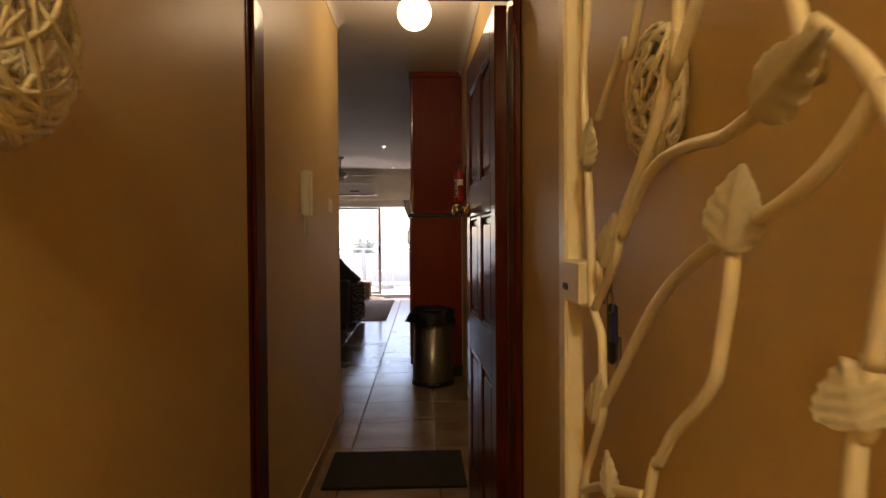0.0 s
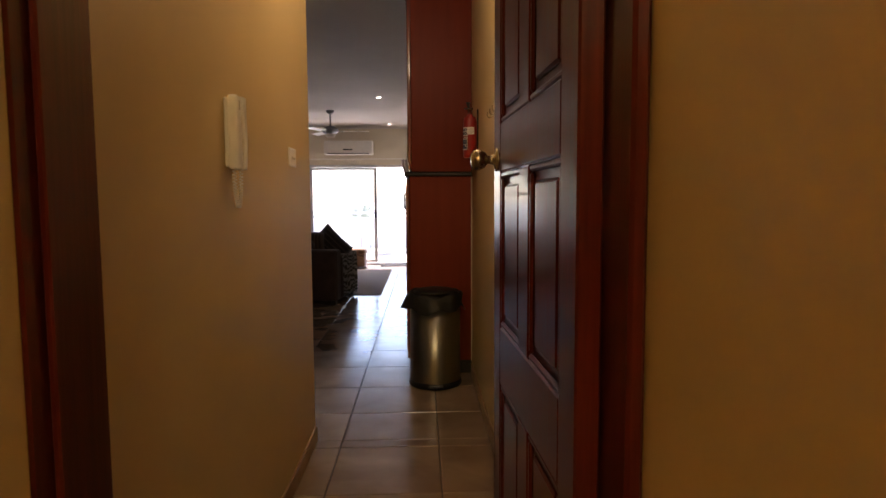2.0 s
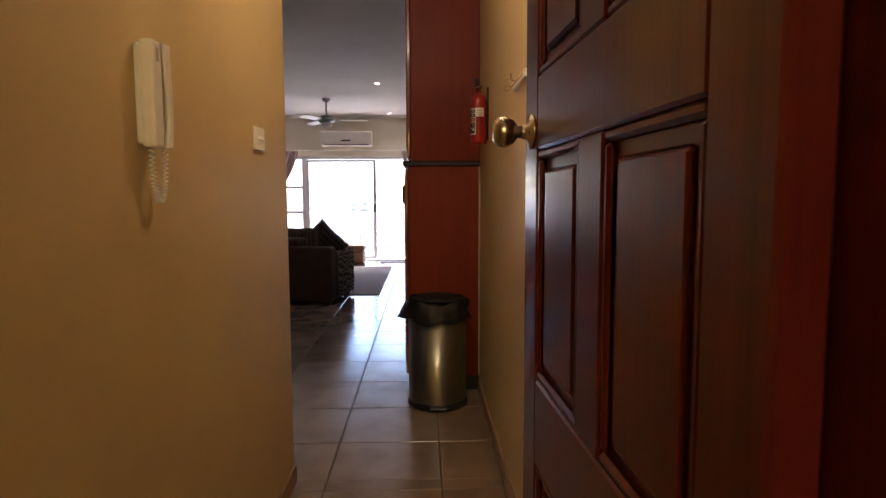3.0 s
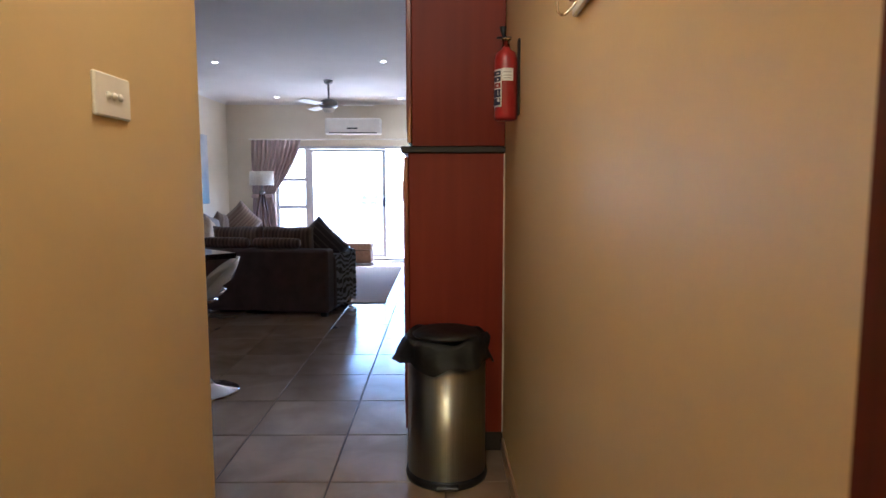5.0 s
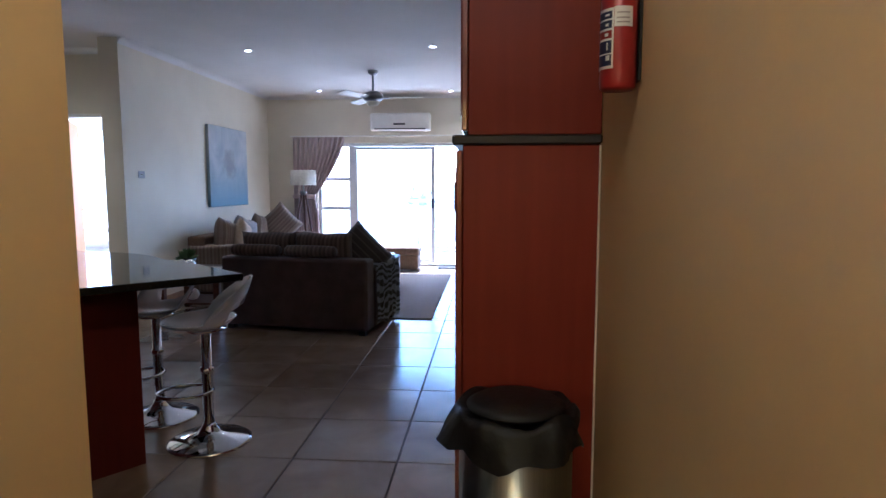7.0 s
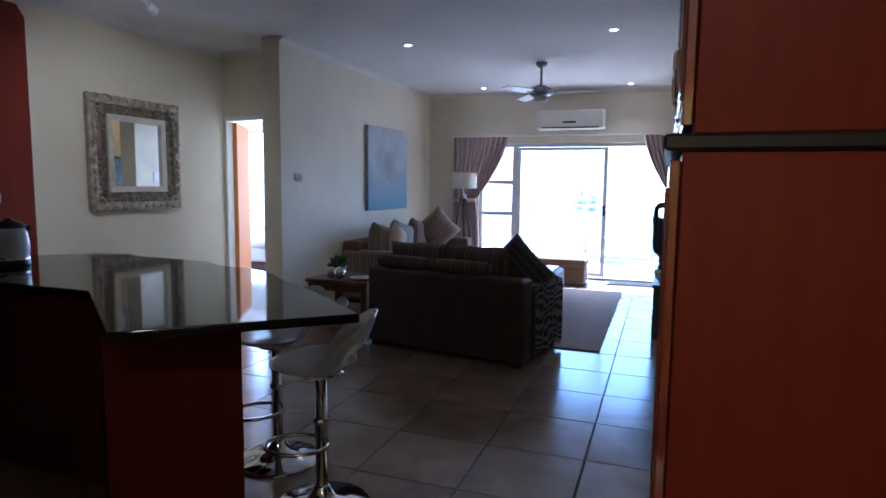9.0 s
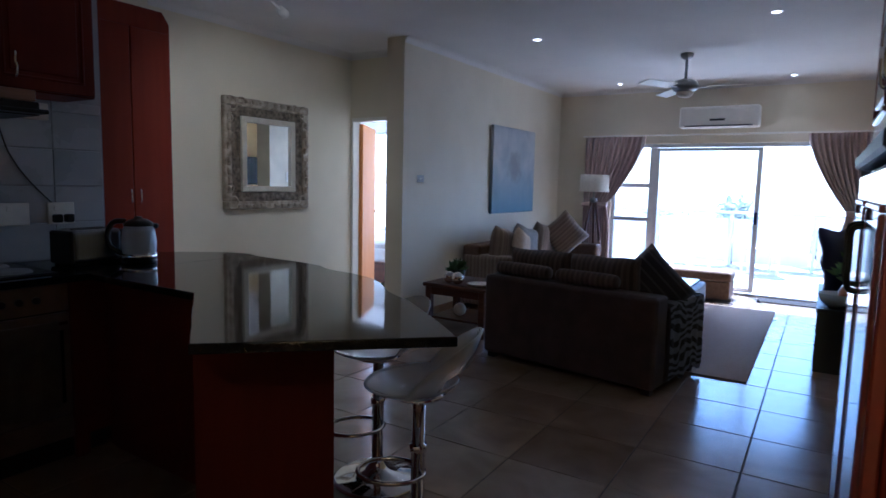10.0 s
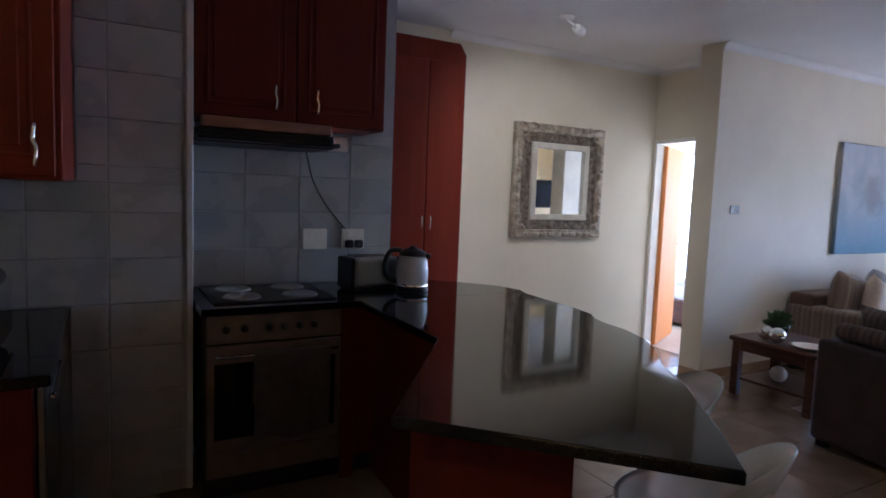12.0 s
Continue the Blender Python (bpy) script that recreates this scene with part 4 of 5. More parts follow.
# ---- kitchen: hob run ----
hw = -3.5
FRONT = -2.88
ov = thing("built_in_oven", "black glass oven with a steel control panel", "oven", pose(FRONT, 4.93, 0))
part("body", new_box(-0.55, -0.022, 0.04, 0.66, 0.12, 0.868), M_BLACK, ov)
part("control_panel", new_box(-0.022, 0.004, 0.04, 0.66, 0.74, 0.868, 0.003), M_PANEL, ov)
for i, y in enumerate((0.12, 0.2, 0.31, 0.38, 0.45, 0.52)):
    part("knob", lathe(bmesh.new(), [(0, 0), (0.017, 0), (0.015, 0.018), (0, 0.019)], 14, (0.004, y, 0.805), pose(0, 0, 0, 0, 90, 0)), M_BLACK, ov)
od = part("oven_door", new_box(-0.022, 0.006, 0.04, 0.66, 0.24, 0.73, 0.004), M_PANEL, ov)
part("glass", new_box(0.006, 0.01, 0.07, 0.63, 0.3, 0.65, 0.002), M_OVENGLASS, od)
hb = bmesh.new()
tube(hb, [(0.045, 0.07, 0.69), (0.045, 0.63, 0.69)], 0.009, 8)
for y in (0.1, 0.6):
    tube(hb, [(0.0, y, 0.69), (0.045, y, 0.69)], 0.006, 6)
part("handle", hb, M_CHROME, od, "steel bar handle")
part("drawer_front", new_box(-0.022, 0.004, 0.04, 0.66, 0.12, 0.235, 0.003), M_PANEL, ov)
tw = bmesh.new()
sheet = []
for k in range(25):
    y = 0.235 + 0.355 * k / 24
    fold = 0.006 * math.sin(k * 0.9) + 0.003 * math.sin(k * 2.3)
    drop = 0.012 * math.sin(k * 0.35)
    sheet.append([tw.verts.new((x + fold * w, y, z + drop * w)) for x, z, w in ((0.022, 0.46, 0.4), (0.026, 0.6, 0.2), (0.032, 0.69, 0), (0.045, 0.705, 0), (0.058, 0.69, 0), (0.06, 0.6, 0.6), (0.062, 0.48, 1), (0.06, 0.36, 1), (0.058, 0.29, 1))])
for a, b in zip(sheet, sheet[1:]):
    for i in range(len(a) - 1):
        tw.faces.new((a[i], b[i], b[i + 1], a[i + 1])).smooth = True
bmesh.ops.solidify(tw, geom=tw.faces[:], thickness=0.004)
solid("tea_towel", tw, M_TOWEL, "brown tea towel hung over the oven handle", "towel", ov.matrix_basis.copy())
bc = thing("base_cabinet", "cherry wood base cabinet beside the oven", "cabinet", Matrix())
part("carcass", new_box(hw + 0.003, FRONT - 0.024, 5.6, 6.12, 0.1, 0.868), M_CHERRY_SHADED, bc)
part("filler", new_box(FRONT - 0.024, FRONT - 0.004, 5.6, 5.67, 0.0, 0.868, 0.002), M_CHERRY_SHADED, bc)
part("plinth", new_box(FRONT - 0.08, FRONT - 0.06, 4.96, 5.78, 0.0, 0.1), M_BAND, bc)

# one stone worktop: hob run, corner and the pointed bar with a scalloped outer edge
edge = [(-0.818, 5.714), (-0.99, 5.867), (-1.28, 6.1), (-1.45, 6.2), (-1.62, 6.36), (-1.74, 6.44), (-1.9, 6.5), (-2.04, 6.515), (-2.14, 6.545), (-2.22, 6.6), (-2.4, 6.635), (-2.62, 6.645), (-2.8, 6.66), (-2.92, 6.7), (-3.1, 6.66), (-3.3, 6.5), (-3.48, 6.3)]
wt = thing("bar_worktop", "polished black granite worktop with a pointed breakfast bar", "worktop")
part("bar_slab", prism(bmesh.new(), [(-1.39, 5.18)] + edge[:13] + [(-2.861, 6.675), (-2.861, 5.68), (-2.05, 5.67)], 0.872, 0.905, 0.005), M_GRANITE, wt)
part("hob_slab", prism(bmesh.new(), [(-2.86, 6.675)] + edge[13:] + [(-3.497, 6.13), (-3.497, 4.945), (-2.86, 4.945)], 0.872, 0.905, 0.0), M_GRANITE, wt)
bb = thing("breakfast_bar_cabinet", "cherry panelled base under the breakfast bar, coloured as in shade", "cabinet", Matrix())
part("core", prism(bmesh.new(), [(-1.6, 5.37), (-1.335, 5.72), (-2.25, 6.38), (-2.85, 6.46), (-2.85, 5.78), (-2.12, 5.76)], 0.0, 0.872, 0.0), M_CHERRY_SHADED, bb)
part("end_panel", prism(bmesh.new(), [(-1.61, 5.352), (-1.595, 5.34), (-1.315, 5.705), (-1.33, 5.718)], 0.0, 0.871, 0.0), M_CHERRY_SHADED, bb)
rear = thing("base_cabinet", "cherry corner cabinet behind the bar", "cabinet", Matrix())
part("carcass", prism(bmesh.new(), [(-2.86, 5.79), (-2.86, 6.44), (-3.2, 6.4), (-3.49, 6.15), (-3.49, 6.125), (-2.91, 6.125), (-2.91, 5.79)], 0, 0.87), M_CHERRY_SHADED, rear)

hob = thing("hob", "four-plate black electric hob in the worktop", "hob", pose(-3.2, 5.3, 0.905))
part("glass_plate", new_box(-0.25, 0.25, -0.29, 0.29, 0, 0.008, 0.003), M_BLACK, hob)
for x in (-0.12, 0.12):
    for y in (-0.14, 0.14):
        part("plate", lathe(bmesh.new(), [(0, 0.016), (0.07, 0.016), (0.078, 0.02), (0.086, 0.014), (0.09, 0.008), (0, 0.008)], 28, (x, y, 0)), M_PLATE, hob)

# upper cabinets and hood
uc = thing("wall_cabinet", "cherry wall cabinet over the hob, coloured as in shade", "cabinet", Matrix())
part("carcass", new_box(hw + 0.003, -3.19, 4.945, 5.92, 1.77, H - 0.004, 0.002), M_CHERRY_SHADED, uc)
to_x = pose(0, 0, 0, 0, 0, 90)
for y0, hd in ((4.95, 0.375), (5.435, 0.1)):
    raised_door(0.48, 0.93, M_CHERRY_SHADED, uc, Matrix.Translation((-3.17, y0, 1.775)) @ to_x, (hd, 0.05))
hd = thing("cooker_hood", "slim black cooker hood under the wall cabinet", "cooker hood", Matrix())
part("body", new_box(hw + 0.003, -3.12, 4.95, 5.62, 1.65, 1.715, 0.006), M_BLACK, hd)
part("visor", new_box(-3.12, -3.03, 4.95, 5.62, 1.655, 1.675, 0.005), M_BLACK, hd)
part("front_strip", new_box(-3.16, -3.11, 4.98, 5.6, 1.717, 1.768, 0.003), M_PALEWOOD, hd, "wooden front strip")
sw = thing("isolator_switch", "white isolator switch with a red neon", "switch", Matrix())
part("plate", new_box(hw, hw + 0.035, 5.7, 5.82, 1.66, 1.75, 0.005), M_WHITE, sw)
part("neon", new_box(hw + 0.035, hw + 0.04, 5.72, 5.732, 1.7, 1.712), M_LED, sw, "small red neon light")
for i, y in enumerate((5.64, 5.87)):
    s = thing("wall_socket", "white double wall socket above the worktop", "socket", pose(hw + 0.008, y, 1.16), "kitchen sockets")
    part("plate", new_box(0, 0.012, -0.07, 0.07, -0.06, 0.06, 0.004), M_WHITE, s)
    part("rocker", new_box(0.012, 0.018, -0.04, -0.015, 0.015, 0.045, 0.002), M_WHITE, s)
    if i:
        for dy in (-0.03, 0.03):
            part("plug", new_box(0.012, 0.05, dy - 0.022, dy + 0.022, -0.05, -0.005, 0.006), M_BLACK, s, "black plug")
solid("cable", tube(bmesh.new(), smooth_path([(hw + 0.014, 5.58, 1.66), (hw + 0.016, 5.62, 1.5), (hw + 0.014, 5.7, 1.36), (hw + 0.016, 5.82, 1.22)]), 0.004, 6), M_BLACK, "thin dark cable down the tiled splashback", "cable")

tst = thing("toaster", "steel and black two-slot toaster", "toaster", pose(-3.22, 5.87, 0.905, 0, 0, 8))
part("shell", new_box(-0.09, 0.09, -0.14, 0.14, 0.012, 0.185, 0.025, 3), M_STEEL, tst)
for y in (-0.142, 0.142):
    part("end_cap", new_box(-0.085, 0.085, y - 0.012, y + 0.012, 0.01, 0.18, 0.008), M_BLACK, tst)
part("slot", new_box(-0.05, -0.02, -0.11, 0.11, 0.184, 0.188), M_BLACK, tst)
part("slot", new_box(0.02, 0.05, -0.11, 0.11, 0.184, 0.188), M_BLACK, tst)
part("foot", new_box(-0.08, 0.08, -0.13, 0.13, 0, 0.012), M_BLACK, tst)
kt = thing("kettle", "glass and black plastic electric kettle", "kettle", pose(-3.06, 6.06, 0.905, 0, 0, 60))
part("base", lathe(bmesh.new(), [(0, 0), (0.085, 0), (0.09, 0.01), (0.085, 0.028), (0, 0.03)], 28), M_BLACK, kt)
part("jug", lathe(bmesh.new(), [(0, 0.031), (0.078, 0.031), (0.086, 0.06), (0.09, 0.11), (0.082, 0.17), (0.072, 0.2), (0.068, 0.2), (0.078, 0.165), (0.085, 0.11), (0.08, 0.06), (0, 0.05)], 32), M_KETTLE, kt, "pale blue glass jug")
part("collar", lathe(bmesh.new(), [(0.087, 0.032), (0.089, 0.05), (0.08, 0.05)], 28), M_CHROME, kt)
part("lid", lathe(bmesh.new(), [(0.076, 0.2), (0.074, 0.215), (0.05, 0.232), (0.02, 0.24), (0.018, 0.25), (0, 0.252)], 28), M_BLACK, kt)
part("handle", tube(bmesh.new(), smooth_path([(-0.06, 0, 0.225), (-0.12, 0, 0.22), (-0.15, 0, 0.16), (-0.14, 0, 0.09), (-0.085, 0, 0.05)]), [0.014] * 25, 8), M_BLACK, kt)
part("spout", new_box(0.06, 0.1, -0.02, 0.02, 0.185, 0.212, 0.008), M_BLACK, kt)

# ---- kitchen: sink run along the south wall ----
sk = thing("sink_cabinet", "cherry base cabinets under the sink worktop, coloured as in shade", "cabinet", Matrix())
part("carcass", new_box(-3.097, -2.06, 3.885, 4.4, 0.1, 0.868, 0.003), M_CHERRY_SHADED, sk)
part("plinth", new_box(-3.097, -2.1, 3.885, 4.34, 0, 0.1), M_BAND, sk)
wm = thing("dishwasher", "grey front-loading appliance under the worktop", "dishwasher", pose(-2.72, 4.402, 0.1))
part("front", new_box(0, 0.6, 0, 0.024, 0, 0.762, 0.005), M_STEEL, wm)
part("handle", new_box(0.1, 0.5, 0.024, 0.045, 0.68, 0.7, 0.006), M_CHROME, wm)
solid("sink_worktop", new_box(-3.097, -2.04, 3.885, 4.445, 0.872, 0.905, 0.006), M_GRANITE, "polished black granite worktop beside the sink", "worktop")
bx = thing("bread_bin", "steel and black appliance on the worktop", "appliance", pose(-2.32, 4.16, 0.905))
part("body", new_box(-0.2, 0.2, -0.16, 0.14, 0.01, 0.25, 0.03, 3), M_BLACK, bx)
part("front_trim", new_box(-0.2, 0.2, 0.141, 0.15, 0.04, 0.22, 0.004), M_CHROME, bx)
u2 = thing("wall_cabinet", "cherry wall cabinet with a raised panel end door", "cabinet", Matrix())
part("carcass", new_box(-3.097, -2.2, 3.885, 4.475, 1.44, H - 0.004, 0.003), M_CHERRY, u2)
raised_door(0.5, 1.15, M_CHERRY, u2, Matrix.Translation((-2.178, 3.96, 1.45)) @ to_x, (0.45, 0.03))

# ---- tall pantry ----
pt = thing("pantry_cupboard", "tall cherry pantry with two doors", "cupboard", Matrix())
out2 = [(5.4, 0.0), (6.966, 0.0), (6.966, 2.481), (6.911, 2.56), (5.4, 2.56)]
bm = bmesh.new()
fr_ = [bm.verts.new((-4.088, y, z)) for y, z in out2]
bk_ = [bm.verts.new((-4.336, y, z)) for y, z in out2]
bm.faces.new(fr_)
bm.faces.new(bk_[::-1])
for i in range(len(out2)):
    j = (i + 1) % len(out2)
    bm.faces.new((fr_[i], bk_[i], bk_[j], fr_[j]))
part("carcass", bm, M_CHERRY, pt)
for i, y in enumerate((6.346, 6.651)):
    d = part("door", new_box(-4.086, -4.068, y + 0.002, y + 0.302, 0.1, 2.41, 0.004), M_CHERRY, pt)
    hy = y + 0.27 if i == 0 else y + 0.035
    part("handle", tube(bmesh.new(), smooth_path([(-4.068, hy, 1.18), (-4.043, hy, 1.189), (-4.040, hy, 1.231), (-4.043, hy, 1.273), (-4.068, hy, 1.282)]), 0.005, 6), M_CHROME, d, "small chrome bow handle")


# ---- bar stools ----
def bar_stool(m, label):
    s = thing("bar_stool", label, "bar stool", m, "stools at the breakfast bar")
    part("base", lathe(bmesh.new(), [(0, 0), (0.205, 0), (0.205, 0.008), (0.19, 0.016), (0.12, 0.03), (0.06, 0.052), (0.035, 0.085), (0.03, 0.1), (0, 0.1)], 40), M_CHROME, s, "chrome trumpet base")
    part("column", lathe(bmesh.new(), [(0, 0.1), (0.027, 0.1), (0.027, 0.36), (0.033, 0.362), (0.033, 0.39), (0.024, 0.392), (0.024, 0.575), (0, 0.575)], 24), M_CHROME, s)
    ring = []
    for i in range(20):
        a = 2 * math.pi * i / 20
        ring.append((-0.105 + 0.13 * math.cos(a), 0.105 * math.sin(a), 0.27))
    part("footrest", tube(bmesh.new(), ring, 0.009, 8, closed=True), M_CHROME, s, "looped chrome footrest")
    part("seat_plate", lathe(bmesh.new(), [(0, 0.575), (0.09, 0.575), (0.1, 0.59), (0, 0.592)], 24), M_CHROME, s)
    bm = bmesh.new()
    nr, na = 12, 44
    rings = [[bm.verts.new((0, 0, 0.596))]]
    for i in range(1, nr + 1):
        t = i / nr
        row = []
        for k in range(na):
            a = 2 * math.pi * k / na
            back = max(0.0, math.cos(a)) ** 0.8
            r = 0.205 * t * (1 + 0.12 * back * t)
            z = 0.596 + 0.05 * t ** 3 + 0.2 * back * t ** 4 - 0.012 * max(0, -math.cos(a)) * t ** 3
            row.append(bm.verts.new((r * math.cos(a), r * math.sin(a) * 1.02, z)))
        rings.append(row)
    for i in range(nr):
        for k in range(na):
            a = 2 * math.pi * (k + 0.5) / na
            a = math.atan2(math.sin(a), math.cos(a))
            if 8 <= i <= 9 and abs(a) < 0.85:
                continue
            j = (k + 1) % na
            vs = [rings[i][k % len(rings[i])], rings[i][j % len(rings[i])], rings[i + 1][j], rings[i + 1][k]]
            f = bm.faces.new(list(dict.fromkeys(vs)))
            f.smooth = True
    bmesh.ops.recalc_face_normals(bm, faces=bm.faces)
    bmesh.ops.solidify(bm, geom=bm.faces[:], thickness=0.007)
    part("seat", bm, M_ACRYLIC, s, "clear moulded bucket seat")
    return s


BAR_OUT = math.degrees(math.atan2(0.77, 0.64))
st1 = bar_stool(pose(-1.13, 5.97, 0, 0, 0, BAR_OUT - 28), "clear acrylic bar stool on a chrome base")
copy_thing(st1, pose(-1.56, 6.27, 0, 0, 0, BAR_OUT + 8))

# ---- rug and seating ----
rug = bmesh.new()
box(rug, -2.55, -0.27, 8.86, 11.85, 0, 0.012, 0.004)
solid("rug", rug, M_RUG, "large beige woven rug on the living room tiles", "rug")

sf = thing("sofa", "dark brown leather sofa with striped cushions, seen from behind", "sofa", pose(-0.755, 8.13, 0, 0, 0, -9.5))
W = 1.4
part("base", new_box(-W + 0.02, -0.02, 0.02, 0.83, 0.05, 0.3, 0.015), M_LEATHER, sf)
part("backrest", new_box(-W, 0, 0, 0.2, 0.04, 0.665, 0.03, 3), M_LEATHER, sf)
for x0 in (-W, -0.2):
    part("armrest", new_box(x0, x0 + 0.2, 0.19, 0.85, 0.04, 0.58, 0.035, 3), M_LEATHER, sf)
for i in range(2):
    part("seat_cushion", new_box(-W + 0.21 + 0.49 * i, -W + 0.69 + 0.49 * i, 0.2, 0.86, 0.3, 0.44, 0.035, 3), M_LEATHER, sf)
for x in (-W + 0.06, -0.06):
    for y in (0.06, 0.78):
        part("foot", new_box(x - 0.03, x + 0.03, y - 0.03, y + 0.03, 0, 0.05), M_BLACK, sf)
for i, (x, tilt) in enumerate(((-1.06, 9), (-0.52, 8))):
    solid("back_cushion", pillow(bmesh.new(), 0.56, 0.46, 0.17, n=12, pinch=0.3, lump=0.012, seed=i), M_STRIPE, "brown striped back cushion on the sofa", "cushion",
          sf.matrix_basis @ pose(x, 0.3, 0.64, tilt, 0, 0), "sofa back cushions")
for i, x in enumerate((-1.1, -0.56)):
    bo = bmesh.new()
    lathe(bo, [(0, -0.24), (0.036, -0.24), (0.048, -0.225), (0.053, -0.18), (0.055, 0), (0.053, 0.18), (0.048, 0.225), (0.036, 0.24), (0, 0.24)], 20, (0, 0, 0), pose(0, 0, 0, 0, 90, 0))
    solid("bolster", bo, M_STRIPE, "striped roll cushion on the sofa back", "cushion", sf.matrix_basis @ pose(x, 0.1, 0.718, 0, 0, 0), "sofa bolsters")
solid("dark_cushion", pillow(bmesh.new(), 0.46, 0.46, 0.15, n=12, lump=0.01, seed=7), M_PINSTRIPE, "dark pinstriped cushion standing on its corner", "cushion",
      sf.matrix_basis @ pose(-0.24, 0.42, 0.655, -16, 45, 12))
th = bmesh.new()
prof = [(-0.17, 0.592), (-0.1, 0.594), (-0.02, 0.592), (0.006, 0.585), (0.01, 0.5), (0.012, 0.35), (0.016, 0.2), (0.014, 0.07)]
cols = []
for k in range(22):
    y = 0.21 + 0.66 * k / 21
    wob = 0.006 * math.sin(k * 1.7)
    cols.append([th.verts.new((x + (wob + 0.006 if z < 0.56 else 0), y, z + (0.03 * math.sin(k * 0.6) if z < 0.1 else 0))) for x, z in prof])
for a, b in zip(cols, cols[1:]):
    for i in range(len(prof) - 1):
        f = th.faces.new((a[i], b[i], b[i + 1], a[i + 1]))
        f.smooth = True
bmesh.ops.solidify(th, geom=th.faces[:], thickness=-0.006)
solid("zebra_throw", th, M_ZEBRA, "black and white zebra throw over the sofa arm", "throw", sf.matrix_basis.copy())

s2 = thing("sofa", "long brown striped sofa against the living room wall", "sofa", pose(-3.27, 9.95, 0))
part("base", new_box(0.02, 0.84, 0.02, 2.28, 0.05, 0.3, 0.015), M_BROWNFAB, s2)
part("backrest", new_box(0, 0.22, 0, 2.3, 0.04, 0.7, 0.03, 3), M_BROWNFAB, s2)
part("armrest", new_box(0.0, 0.85, -0.02, 0.2, 0.04, 0.6, 0.04, 3), M_STRIPEV, s2, "striped armrest")
part("armrest", new_box(0.2, 0.85, 2.1, 2.3, 0.04, 0.6, 0.04, 3), M_BROWNFAB, s2)
for i in range(3):
    part("seat_cushion", new_box(0.22, 0.87, 0.21 + 0.63 * i, 0.83 + 0.63 * i, 0.3, 0.45, 0.04, 3), M_BROWNFAB, s2)
for x in (0.06, 0.78):
    for y in (0.06, 2.24):
        part("foot", new_box(x - 0.03, x + 0.03, y - 0.03, y + 0.03, 0, 0.05), M_BLACK, s2)
for i, (y, mt, lb, ex_) in enumerate(((0.34, M_STRIPEV, "tan striped back cushion on the long sofa", 0.1), (0.92, M_GREYFAB, "grey back cushion on the long sofa", 0.05), (1.5, M_STRIPEV, "tan striped back cushion on the long sofa", 0.05))):
    solid("back_cushion", pillow(bmesh.new(), 0.58, 0.46, 0.2, n=12, pinch=0.3, lump=0.012, seed=20 + i), mt, lb, "cushion", s2.matrix_basis @ pose(0.32 + ex_ * 0.3, y, 0.64, 0, 12, 90), "long sofa cushions")
solid("cream_cushion", pillow(bmesh.new(), 0.44, 0.4, 0.16, n=12, lump=0.01, seed=31), M_CREAMFAB, "plain cream scatter cushion on the long sofa", "cushion", s2.matrix_basis @ pose(0.5, 0.45, 0.66, 0, 18, 100))
solid("striped_cushion", pillow(bmesh.new(), 0.48, 0.48, 0.16, n=12, lump=0.01, seed=33), M_STRIPEV, "striped scatter cushion balanced on its corner", "cushion", s2.matrix_basis @ pose(0.56, 1.62, 0.74, 12, 45, 40))

ot = thing("ottoman_table", "dark leather ottoman table with a glossy tray top", "coffee table", pose(-1.78, 10.35, 0.012))
part("body", new_box(0, 0.86, 0, 0.86, 0.1, 0.36, 0.03, 3), M_LEATHER, ot)
part("tray", new_box(0.06, 0.8, 0.06, 0.8, 0.36, 0.385, 0.006), M_GRANITE, ot, "glossy dark tray top")
for x in (0.08, 0.78):
    for y in (0.08, 0.78):
        part("caster", lathe(bmesh.new(), [(0, 0), (0.025, 0.004), (0.03, 0.03), (0.022, 0.07), (0.03, 0.1), (0, 0.1)], 12, (x, y, 0)), M_DARKWOOD, ot)

bh = thing("window_bench", "low brown upholstered bench beneath the window", "bench", pose(-1.95, 12.18, 0))
part("base", new_box(0.01, 1.15, 0.01, 0.43, 0.02, 0.24, 0.012), M_BROWNFAB, bh)
part("cushion", new_box(0, 1.16, 0, 0.44, 0.24, 0.36, 0.035, 3), M_BROWNFAB, bh)

tb = thing("side_table", "square dark wood side table beside the sofa", "side table", pose(-3.0, 8.76, 0))
part("top", new_box(0, 0.66, 0, 0.6, 0.42, 0.455, 0.008), M_DARKWOOD, tb)
part("apron", new_box(0.04, 0.62, 0.03, 0.05, 0.35, 0.42), M_DARKWOOD, tb)
part("apron", new_box(0.04, 0.62, 0.55, 0.57, 0.35, 0.42), M_DARKWOOD, tb)
part("shelf", new_box(0.05, 0.61, 0.05, 0.55, 0.12, 0.14, 0.004), M_DARKWOOD, tb)
for x in (0.02, 0.58):
    for y in (0.02, 0.52):
        part("leg", new_box(x, x + 0.06, y, y + 0.06, 0, 0.42, 0.006), M_DARKWOOD, tb)


def ball(r):
    return lathe(bmesh.new(), [(r * math.sin(math.pi * i / 12), r - r * math.cos(math.pi * i / 12)) for i in range(13)], 24)


